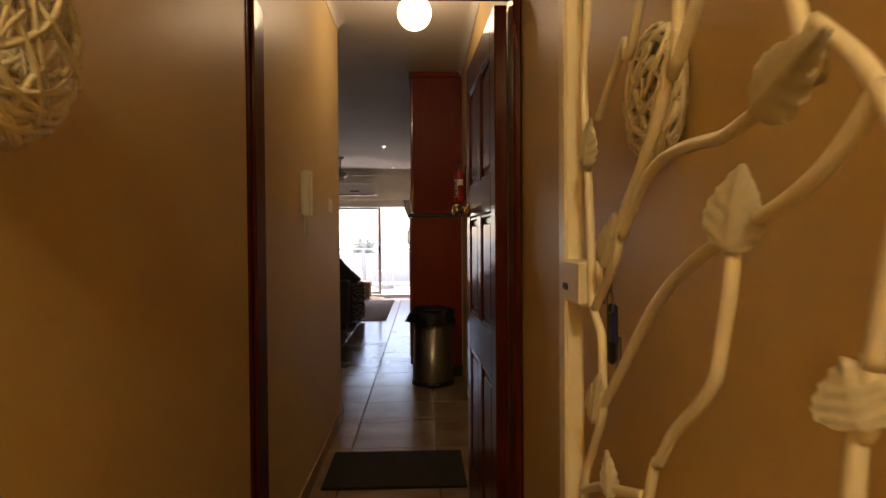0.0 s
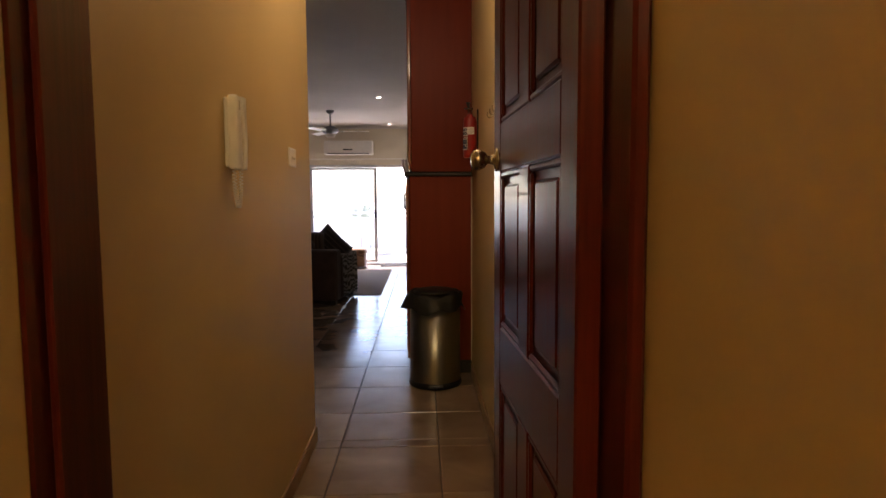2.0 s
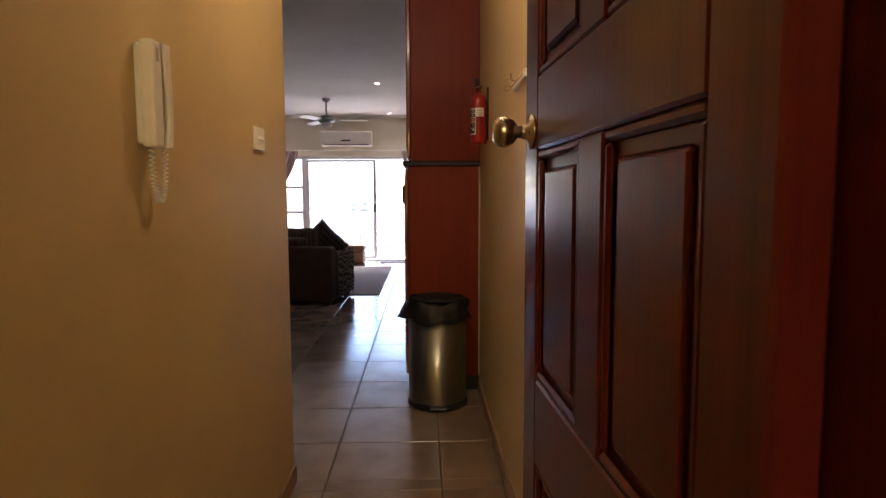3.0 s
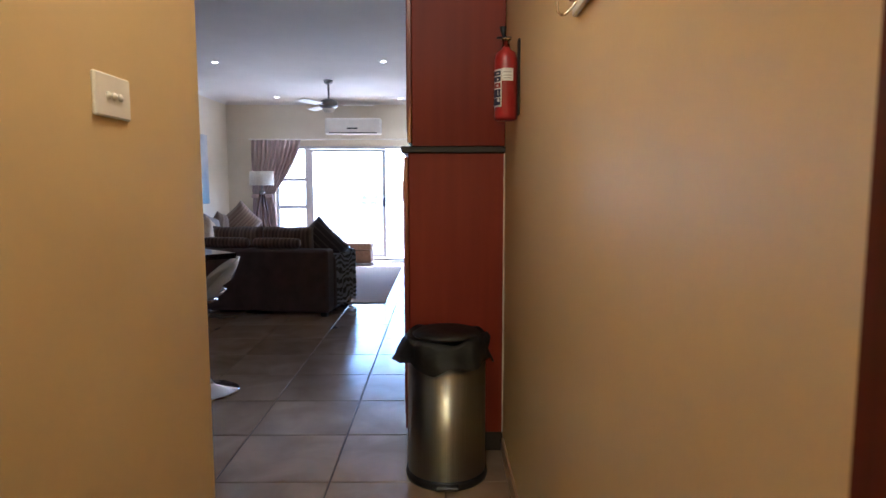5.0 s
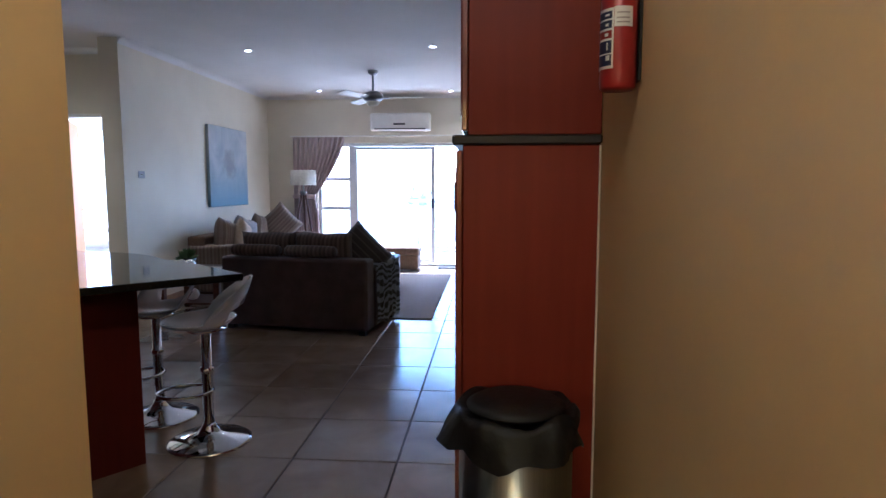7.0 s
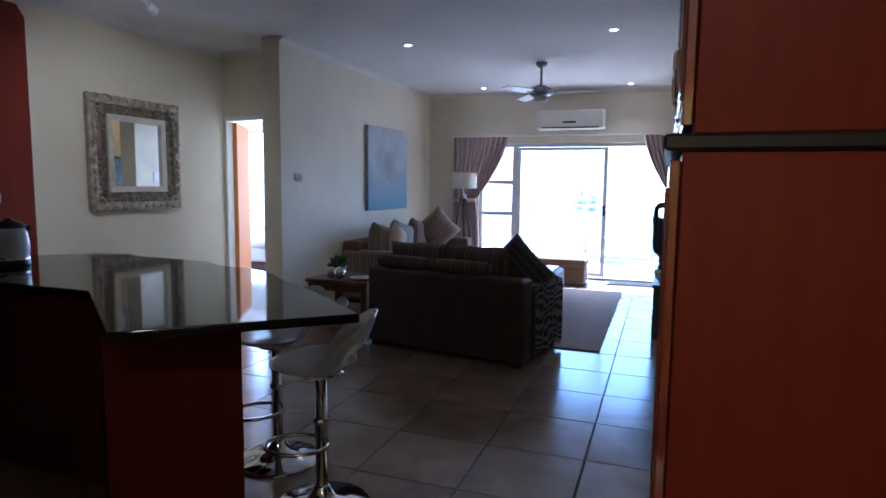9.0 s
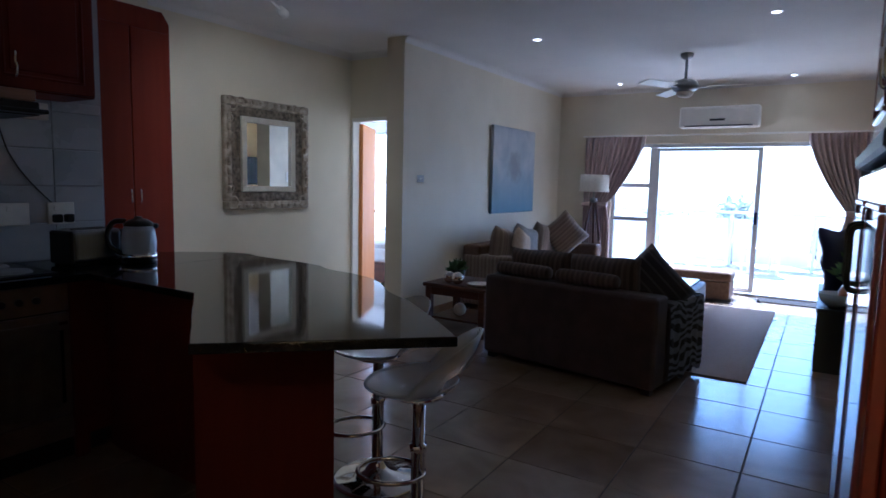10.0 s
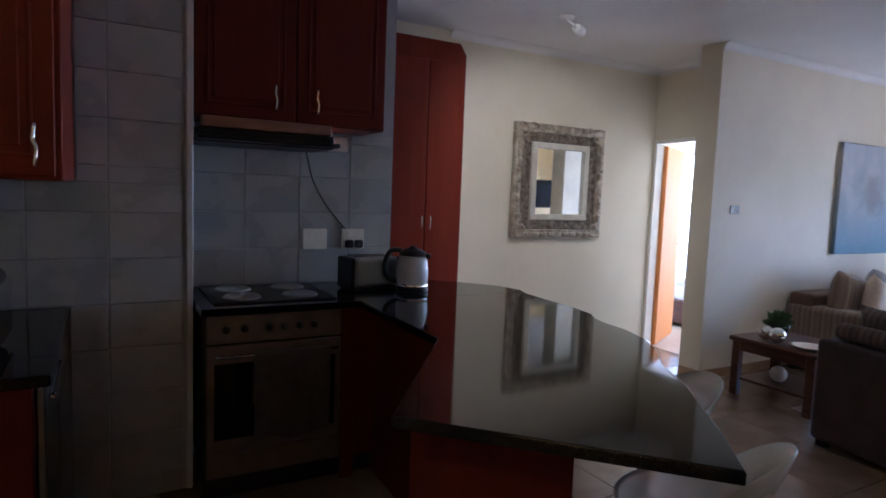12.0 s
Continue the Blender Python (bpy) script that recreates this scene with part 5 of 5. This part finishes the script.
for x, y, r in ((-2.78, 8.88, 0.055), (-2.68, 8.86, 0.058)):
    solid("silver_ball", ball(r), M_CHROME, "shiny silver ball ornament on the side table", "ornament", pose(x, y, 0.455), "silver balls")
solid("white_ball", ball(0.06), M_WHITE, "white round ornament on the table's lower shelf", "ornament", pose(-2.72, 8.98, 0.14))
solid("plate", lathe(bmesh.new(), [(0, 0.002), (0.06, 0), (0.1, 0.018), (0.12, 0.022), (0.1, 0.024), (0.06, 0.008), (0, 0.008)], 28), M_WHITE, "white shallow dish on the side table", "dish", pose(-2.48, 8.92, 0.455))
pl = thing("pot_plant", "dark green plant in a low pot behind the table", "plant", pose(-2.86, 9.16, 0.455))
part("pot", lathe(bmesh.new(), [(0, 0), (0.06, 0), (0.085, 0.09), (0.078, 0.09), (0.06, 0.02), (0, 0.02)], 20), M_BLACK, pl)
lv = bmesh.new()
rp = random.Random(12)
for k in range(90):
    a, el = rp.uniform(0, 6.28), rp.uniform(0.1, 1.4)
    d = Vector((math.cos(a) * math.cos(el), math.sin(a) * math.cos(el), math.sin(el)))
    c = Vector((0, 0, 0.06)) + d * rp.uniform(0.02, 0.08)
    e = d.orthogonal().normalized() * 0.014
    lv.faces.new([lv.verts.new(p) for p in (c, c + d * 0.03 + e, c + d * 0.07, c + d * 0.03 - e)])
part("leaves", lv, M_LEAF, pl)

# ---- floor lamp, curtains, wall things ----
fl = thing("floor_lamp", "tripod floor lamp with a white drum shade", "floor lamp", pose(-2.6, 12.36, 0))
for k in range(3):
    a = math.radians(100 + 120 * k)
    part("leg", tube(bmesh.new(), [(0.24 * math.cos(a), 0.24 * math.sin(a), 0), (0.03 * math.cos(a), 0.03 * math.sin(a), 1.2)], [0.014, 0.018], 8), M_DARKWOOD, fl)
part("hub", lathe(bmesh.new(), [(0, 1.15), (0.05, 1.15), (0.05, 1.21), (0.012, 1.22), (0.012, 1.32), (0, 1.32)], 20), M_STEEL, fl)
part("shade", lathe(bmesh.new(), [(0.2, 1.3), (0.19, 1.53), (0.187, 1.53), (0.197, 1.3)], 36), M_SHADE, fl, "white drum shade")
part("shade_ring", tube(bmesh.new(), [(0.0, 0, 1.32), (0.19, 0, 1.32)], 0.003, 6), M_STEEL, fl)


def curtain(name, x_out, x_in, x_tie, z_tie, label):
    """A pleated curtain hung from x_out to x_in, gathered towards x_tie at z_tie, then falling straight."""
    bm = bmesh.new()
    zs = [2.06, 2.0, 1.9, 1.75, 1.6, 1.45, 1.32, 1.22, z_tie, z_tie - 0.08, z_tie - 0.25, 0.7, 0.4, 0.03]
    n = 90
    rows = []
    sgn = 1 if x_in > x_out else -1
    for z in zs:
        t = max(0.0, min(1.0, (2.06 - z) / (2.06 - z_tie)))
        if z >= z_tie:
            inner = x_in + (x_tie - x_in) * (t ** 1.5)
        else:
            inner = x_tie + sgn * 0.06 * min(1, (z_tie - z) / 0.3)
        depth = 0.035 * (1 - 0.35 * t) if z < 2.04 else 0.02
        row = []
        for k in range(n + 1):
            u = k / n
            x = x_out + (inner - x_out) * u
            sag = -0.06 * math.sin(math.pi * u) * t * (z > z_tie)
            row.append(bm.verts.new((x, NORTH - 0.1 + depth * math.sin(u * 2 * math.pi * 11 + 0.4 * math.sin(7 * u)), z + sag)))
        rows.append(row)
    for a, b in zip(rows, rows[1:]):
        for k in range(n):
            f = bm.faces.new((a[k], a[k + 1], b[k + 1], b[k]))
            f.smooth = True
    c = thing(name, label, "curtain")
    part("fabric", bm, M_CURTAIN, c)
    lo, hi = min(x_out, x_tie), max(x_out, x_tie)
    part("tie_back", new_box(lo - 0.01, hi + 0.01, NORTH - 0.15, NORTH - 0.05, z_tie - 0.03, z_tie + 0.03, 0.01), M_CURTAIN, c)
    return c


curtain("curtain", -2.86, -2.02, -2.52, 1.12, "mauve pleated curtain tied back beside the window")
curtain("curtain", 0.6, -0.12, 0.33, 1.12, "mauve pleated curtain tied back by the sliding door")
rl = thing("curtain_rail", "slim white curtain rail over the sliding door", "curtain rail")
part("rail", new_box(-2.9, 0.62, NORTH - 0.11, NORTH - 0.085, 2.065, 2.085, 0.003), M_WHITE, rl)
for x in (-2.6, -1.1, 0.4):
    part("bracket", new_box(x - 0.01, x + 0.01, NORTH - 0.09, NORTH, 2.07, 2.08), M_WHITE, rl)

pa = thing("canvas_painting", "pale blue abstract canvas on the living room wall", "painting", pose(-3.3, 11.19, 1.545))
part("canvas", new_box(0.004, 0.045, -0.6, 0.6, -0.525, 0.525, 0.004), M_PAINTING, pa)
part("stretcher", new_box(0.0, 0.004, -0.58, 0.58, -0.5, 0.5), M_DARKWOOD, pa)

ac = thing("air_conditioner", "white split air conditioner over the sliding door", "air conditioner", pose(-1.12, NORTH, 2.15))
part("body", new_box(-0.47, 0.47, -0.2, 0, 0, 0.27, 0.03, 3), M_WHITE, ac)
part("outlet", new_box(-0.4, 0.4, -0.203, -0.17, 0.015, 0.032, 0.003), M_BLACK, ac, "dark air outlet slot")
part("display", new_box(-0.1, 0.08, -0.203, -0.198, 0.085, 0.11), M_BLACK, ac, "dark display strip")
part("flap", new_box(-0.42, 0.42, -0.21, -0.2, 0.034, 0.042), M_WHITE, ac)

fan = thing("ceiling_fan", "silver ceiling fan with pale blades at rest", "ceiling fan", pose(-1.18, 10.74, H))
part("canopy", lathe(bmesh.new(), [(0, -0.001), (0.065, -0.001), (0.06, -0.035), (0.03, -0.06), (0, -0.06)], 28), M_STEEL, fan)
part("down_rod", lathe(bmesh.new(), [(0, -0.06), (0.014, -0.06), (0.014, -0.26), (0, -0.26)], 14), M_STEEL, fan)
part("motor", lathe(bmesh.new(), [(0, -0.255), (0.06, -0.255), (0.11, -0.28), (0.13, -0.315), (0.13, -0.345), (0.1, -0.37), (0.07, -0.38), (0, -0.38)], 32), M_STEEL, fan)
part("light_bowl", lathe(bmesh.new(), [(0.085, -0.381), (0.08, -0.405), (0.055, -0.43), (0, -0.44)], 28), M_SHADE, fan, "frosted glass bowl")
for k in range(3):
    a = 4 + 120 * k
    m = pose(0, 0, -0.335, 0, 0, a)
    b = part("blade", new_box(0.2, 0.62, -0.065, 0.065, -0.005, 0.005, 0.004), M_WHITE, fan)
    b.matrix_basis = m @ pose(0, 0, 0, 11, 0, 0)
    ir = part("blade_iron", new_box(0.12, 0.24, -0.02, 0.02, -0.009, -0.005, 0.002), M_STEEL, fan)
    ir.matrix_basis = m

dl = thing("downlight", "small lit recessed downlight in the white ceiling", "downlight", pose(-0.315, 9.5, H), "ceiling downlights")
part("trim", lathe(bmesh.new(), [(0.03, -0.002), (0.034, -0.006), (0.042, -0.005), (0.044, -0.001)], 24), M_WHITE, dl)
part("lens", lathe(bmesh.new(), [(0, -0.003), (0.03, -0.003)], 20), M_SPOT, dl, "glowing lens")
SPOTS = [(-0.315, 9.5), (-2.28, 9.53), (-2.3, 12.3), (-0.315, 12.45)]
for x, y in SPOTS[1:]:
    copy_thing(dl, pose(x, y, H))
for x, y in SPOTS:
    lamp("downlight_bulb", "SPOT", (x, y, H - 0.02), SPOT_LAMP * 6, (1.0, 0.85, 0.65), 0.03).data.spot_size = radians(80)

# Made-up downlight, added out of view to brighten the mirror wall.
gd = copy_thing(dl, pose(-2.6, 6.9, H))
gd["label"] = "added unseen downlight that brightens the mirror wall"
fill_spot = lamp("mirror_wall_fill", "SPOT", (-2.6, 6.9, H - 0.02), MIRROR_FILL, (1.0, 0.84, 0.58), 0.05)
fill_spot.matrix_world = look((-2.6, 6.9, H - 0.02), (-4.339, 7.982, 1.2))
fill_spot.data.spot_size, fill_spot.data.spot_blend = radians(85), 0.9

# ---- ornate mirror ----
mi = thing("ornate_mirror", "wall mirror in a wide carved silver frame", "mirror", pose(-4.339, 8.1, 1.588) @ Matrix.Scale(0.926, 4))
mg = part("glass", new_box(-0.003, 0.003, -0.3, 0.3, -0.32, 0.32), M_MIRROR, mi, "clear mirror glass")
mg.matrix_basis = pose(0.034, 0, 0)
part("backing", new_box(0.001, 0.004, -0.5, 0.5, -0.5, 0.5), M_DARKWOOD, mi)


def frame_ring(y0, z0, y1, z1, x0, x1, bev):
    """Four mitred-looking sides from the inner half sizes to the outer ones."""
    bm = bmesh.new()
    box(bm, x0, x1, -y1, y1, z0, z1, bev, 2)
    box(bm, x0, x1, -y1, y1, -z1, -z0, bev, 2)
    box(bm, x0, x1 - 0.001, -y1, -y0, -z0, z0, bev, 2)
    box(bm, x0, x1 - 0.001, y0, y1, -z0, z0, bev, 2)
    return bm


part("outer_moulding", frame_ring(0.46, 0.45, 0.54, 0.53, 0.005, 0.06, 0.012), M_SILVER, mi)
part("middle_band", frame_ring(0.345, 0.36, 0.46, 0.45, 0.012, 0.044, 0.006), M_SILVERDARK, mi)
part("inner_moulding", frame_ring(0.285, 0.305, 0.345, 0.36, 0.006, 0.064, 0.006), M_LINER, mi, "pale painted inner moulding")
rc = random.Random(5)


def scroll(cy, cz, r, a0, sweep, rad, inward=0.55):
    pts = []
    for i in range(18):
        t = i / 17
        a = a0 + sweep * t
        rr = r * (1 - inward * t)
        pts.append((0.055, cy + rr * math.cos(a), cz + rr * math.sin(a)))
    return tube(bmesh.new(), pts, [rad * (1 - 0.5 * i / 17) for i in range(18)], 7)


for sy in (-1, 1):
    for sz in (-1, 1):
        for r, dy, dz, rad in ((0.075, 0, 0, 0.016), (0.05, -0.12, 0.03, 0.012), (0.05, 0.03, -0.13, 0.012)):
            cy, cz = sy * (0.455 + dy), sz * (0.45 + dz)
            part("scroll", scroll(cy, cz, r, math.atan2(sz, sy), sy * sz * 5.2, rad), M_SILVER, mi)
        for k in range(4):
            y = sy * (0.36 - 0.09 * k)
            part("leaf_carving", pillow(bmesh.new(), 0.085, 0.045, 0.03, (0.062, y, sz * (0.49 + 0.01 * rc.random())), pose(0, 0, 0, rc.uniform(-25, 25), 0, 90), n=6), M_SILVER, mi)
            part("leaf_carving", pillow(bmesh.new(), 0.045, 0.085, 0.03, (0.062, sy * (0.49 + 0.01 * rc.random()), sz * (0.34 - 0.09 * k)), pose(0, 0, 0, rc.uniform(-25, 25), 0, 90), n=6), M_SILVER, mi)

# ---- unlit spotlight on the ceiling before the mirror ----
sl = thing("ceiling_spotlight", "white swivel spotlight on the ceiling before the mirror", "spotlight", pose(-3.514, 7.426, H))
part("rose", lathe(bmesh.new(), [(0, -0.001), (0.055, -0.001), (0.055, -0.018), (0.03, -0.026), (0, -0.026)], 24), M_CEIL, sl)
part("arm", tube(bmesh.new(), smooth_path([(0, 0, -0.02), (0, 0.02, -0.035), (-0.04, 0.12, -0.045)]), 0.009, 8), M_CEIL, sl)
part("head", lathe(bmesh.new(), [(0, 0.0), (0.026, 0.0), (0.034, 0.02), (0.042, 0.09), (0.038, 0.09), (0.03, 0.03), (0, 0.025)], 20, (-0.04, 0.12, -0.048), pose(0, 0, 0, -100, 0, 25)), M_CEIL, sl)

# ---- television corner ----
ts = thing("tv_stand", "low black television stand against the wall", "tv stand", pose(0.12, 9.5, 0))
part("top", new_box(-0.01, 0.52, -0.01, 1.5, 0.46, 0.49, 0.004), M_BLACK, ts)
part("side", new_box(0, 0.51, 0, 0.03, 0, 0.46), M_BLACK, ts)
part("side", new_box(0, 0.51, 1.46, 1.49, 0, 0.46), M_BLACK, ts)
part("back", new_box(0.49, 0.51, 0.03, 1.46, 0.02, 0.46), M_BLACK, ts)
part("shelf", new_box(0.02, 0.49, 0.03, 1.46, 0.22, 0.24), M_BLACK, ts)
for i in range(2):
    part("door", new_box(-0.004, 0.012, 0.03 + 0.715 * i, 0.74 + 0.715 * i, 0.03, 0.215, 0.003), M_BLACK, ts)
tv = thing("television", "flat black television on a wall arm", "television", pose(0.53, 12.02, 1.2, 0, 0, 12))
part("panel", new_box(-0.02, 0.025, -0.42, 0.42, 0.06, 0.58, 0.006), M_BLACK, tv)
part("screen", new_box(-0.024, -0.02, -0.4, 0.4, 0.08, 0.56), M_SCREEN, tv, "dark glossy screen")
part("wall_arm", new_box(0.025, 0.115, -0.04, 0.04, 0.25, 0.37, 0.006), M_BLACK, tv)
dc = solid("draped_cloth", pillow(bmesh.new(), 0.36, 0.62, 0.2, n=16, pinch=1.6, lump=0.04, seed=41), M_LABEL, "dark blue cloth bundle standing on the low stand", "cloth", pose(0.27, 10.3, 0.775, 0, -9, 35))
solid("vase", lathe(bmesh.new(), [(0, 0), (0.05, 0), (0.09, 0.06), (0.095, 0.12), (0.06, 0.19), (0.035, 0.22), (0.045, 0.25), (0.04, 0.25), (0.03, 0.22), (0, 0.2)], 28), M_TERRA, "round orange glazed vase on the television stand", "vase", pose(0.34, 9.72, 0.49))
solid("glass_bowl", lathe(bmesh.new(), [(0, 0), (0.06, 0), (0.11, 0.05), (0.13, 0.11), (0.125, 0.11), (0.1, 0.05), (0, 0.012)], 28), M_KETTLE, "pale blue glass bowl on the television stand", "bowl", pose(0.24, 9.64, 0.49))
vp = thing("leafy_plant", "green leafy plant beside the orange vase", "plant", pose(0.46, 9.85, 0.49))
part("pot", lathe(bmesh.new(), [(0, 0), (0.07, 0), (0.09, 0.13), (0.08, 0.13), (0, 0.02)], 20), M_BLACK, vp)
lv = bmesh.new()
for k in range(160):
    a, el = rp.uniform(0, 6.28), rp.uniform(0.2, 1.5)
    d = Vector((math.cos(a) * math.cos(el), math.sin(a) * math.cos(el), math.sin(el)))
    c = Vector((0, 0, 0.14)) + d * rp.uniform(0.05, 0.25)
    e = d.orthogonal().normalized() * 0.025
    lv.faces.new([lv.verts.new(p) for p in (c, c + d * 0.05 + e, c + d * 0.12, c + d * 0.05 - e)])
part("leaves", lv, M_LEAF, vp)

# ---- bedroom seen through the doorway ----
bd = thing("bed", "bed with white bedding under the bedroom window", "bed", pose(-6.2, 10.4, 0))
part("base", new_box(0, 1.6, 0, 2.0, 0.05, 0.32, 0.01), M_DARKWOOD, bd)
part("mattress", new_box(0.01, 1.59, 0.01, 1.99, 0.32, 0.52, 0.04, 3), M_DUVET, bd)
part("duvet", new_box(-0.03, 1.63, -0.03, 1.5, 0.5, 0.6, 0.045, 3), M_DUVET, bd)
for x in (0.4, 1.2):
    part("pillow", pillow(bmesh.new(), 0.6, 0.38, 0.16, (x, 1.78, 0.62), pose(0, 0, 0, -70, 0, 0)), M_DUVET, bd)

# ---- wall tiles round the hob and on the pier ----
splash = bpy.data.objects["wall_hob"]
pier = bpy.data.objects["wall_kitchen_pier"]


def tile_mesh(name, w, d, t, mat, bevel=0.0025):
    """A tile in x and y with its top at t, chamfered edges and no underside."""
    b = bevel
    vs = [(0, 0, 0), (w, 0, 0), (w, d, 0), (0, d, 0), (0, 0, t - b), (w, 0, t - b), (w, d, t - b), (0, d, t - b), (b, b, t), (w - b, b, t), (w - b, d - b, t), (b, d - b, t)]
    fs = [(8, 9, 10, 11)] + [(i, (i + 1) % 4, (i + 1) % 4 + 4, i + 4) for i in range(4)] + [(i + 4, (i + 1) % 4 + 4, (i + 1) % 4 + 8, i + 8) for i in range(4)]
    me = bpy.data.meshes.new(name)
    me.from_pydata(vs, [], fs)
    me.materials.append(mat)
    me.update()
    return me


TW, TH = 0.295, 0.197
face_x = Matrix(((0, 0, 1, 0), (1, 0, 0, 0), (0, 1, 0, 0), (0, 0, 0, 1)))
cache = {}


def wall_tiles(parent, x, y0, y1, z0, z1, oy, oz):
    i0, i1 = math.floor((y0 - oy) / (TW + 0.004)), math.ceil((y1 - oy) / (TW + 0.004))
    j0, j1 = math.floor((z0 - oz) / (TH + 0.004)), math.ceil((z1 - oz) / (TH + 0.004))
    for i in range(i0, i1):
        for j in range(j0, j1):
            a0, a1 = max(y0, oy + i * (TW + 0.004)), min(y1, oy + i * (TW + 0.004) + TW)
            b0, b1 = max(z0, oz + j * (TH + 0.004)), min(z1, oz + j * (TH + 0.004) + TH)
            if a1 - a0 < 0.02 or b1 - b0 < 0.02:
                continue
            key = (round(a1 - a0, 3), round(b1 - b0, 3))
            if key not in cache:
                cache[key] = tile_mesh("wall_tile", *key, 0.007, M_SPLASH)
            ob = new("wall_tile", cache[key])
            ob.parent = parent
            ob.matrix_basis = Matrix.Translation((x, a0, b0)) @ face_x


wall_tiles(splash, -3.5, 4.95, 6.11, 0.91, 1.77, 4.95, 0.91)
wall_tiles(pier, -3.1, 3.9, 4.91, 0.91, 1.436, 4.3, 0.91)
wall_tiles(pier, -3.1, 4.48, 4.91, 1.44, 2.7, 4.3, 0.91)
wall_tiles(pier, -3.1, 4.45, 4.91, 0.0, 0.906, 4.3, 0.91)
structure("tile_trim", new_box(-3.1, -3.085, 4.91, 4.94, 0, H - 0.09, 0.004), M_FRAME, "pale metal trim on the tiled wall corner", "trim")

# ---- floor tiles ----
floor = bpy.data.objects["floor"]
P, G = 0.505, 0.005
AREAS = [(XL, XR, -2.6, 3.88), (-4.339, XR, 3.88, 8.84), (-3.3, XR, 8.84, NORTH), (-4.339, -3.5, 8.84, 9.4)]
fcache = {}
for x0, x1, y0, y1 in AREAS:
    for i in range(math.floor((x0 + 0.14) / P), math.ceil((x1 + 0.14) / P)):
        for j in range(math.floor((y0 - 4.29) / P), math.ceil((y1 - 4.29) / P)):
            a0, a1 = max(x0, -0.14 + i * P + G / 2), min(x1, -0.14 + (i + 1) * P - G / 2)
            b0, b1 = max(y0, 4.29 + j * P + G / 2), min(y1, 4.29 + (j + 1) * P - G / 2)
            if a1 - a0 < 0.01 or b1 - b0 < 0.01:
                continue
            key = (round(a1 - a0, 3), round(b1 - b0, 3))
            if key not in fcache:
                fcache[key] = tile_mesh("floor_tile", *key, 0.01, M_TILE, 0.003)
            ob = new("floor_tile", fcache[key])
            ob.parent = floor
            ob.matrix_basis = Matrix.Translation((a0, b0, -0.01))
structure("bedroom_floor", new_box(-7.6, -3.5, 9.4, 12.8, -0.004, 0.0), M_CREAMFAB, "pale sunlit bedroom carpet", "floor")
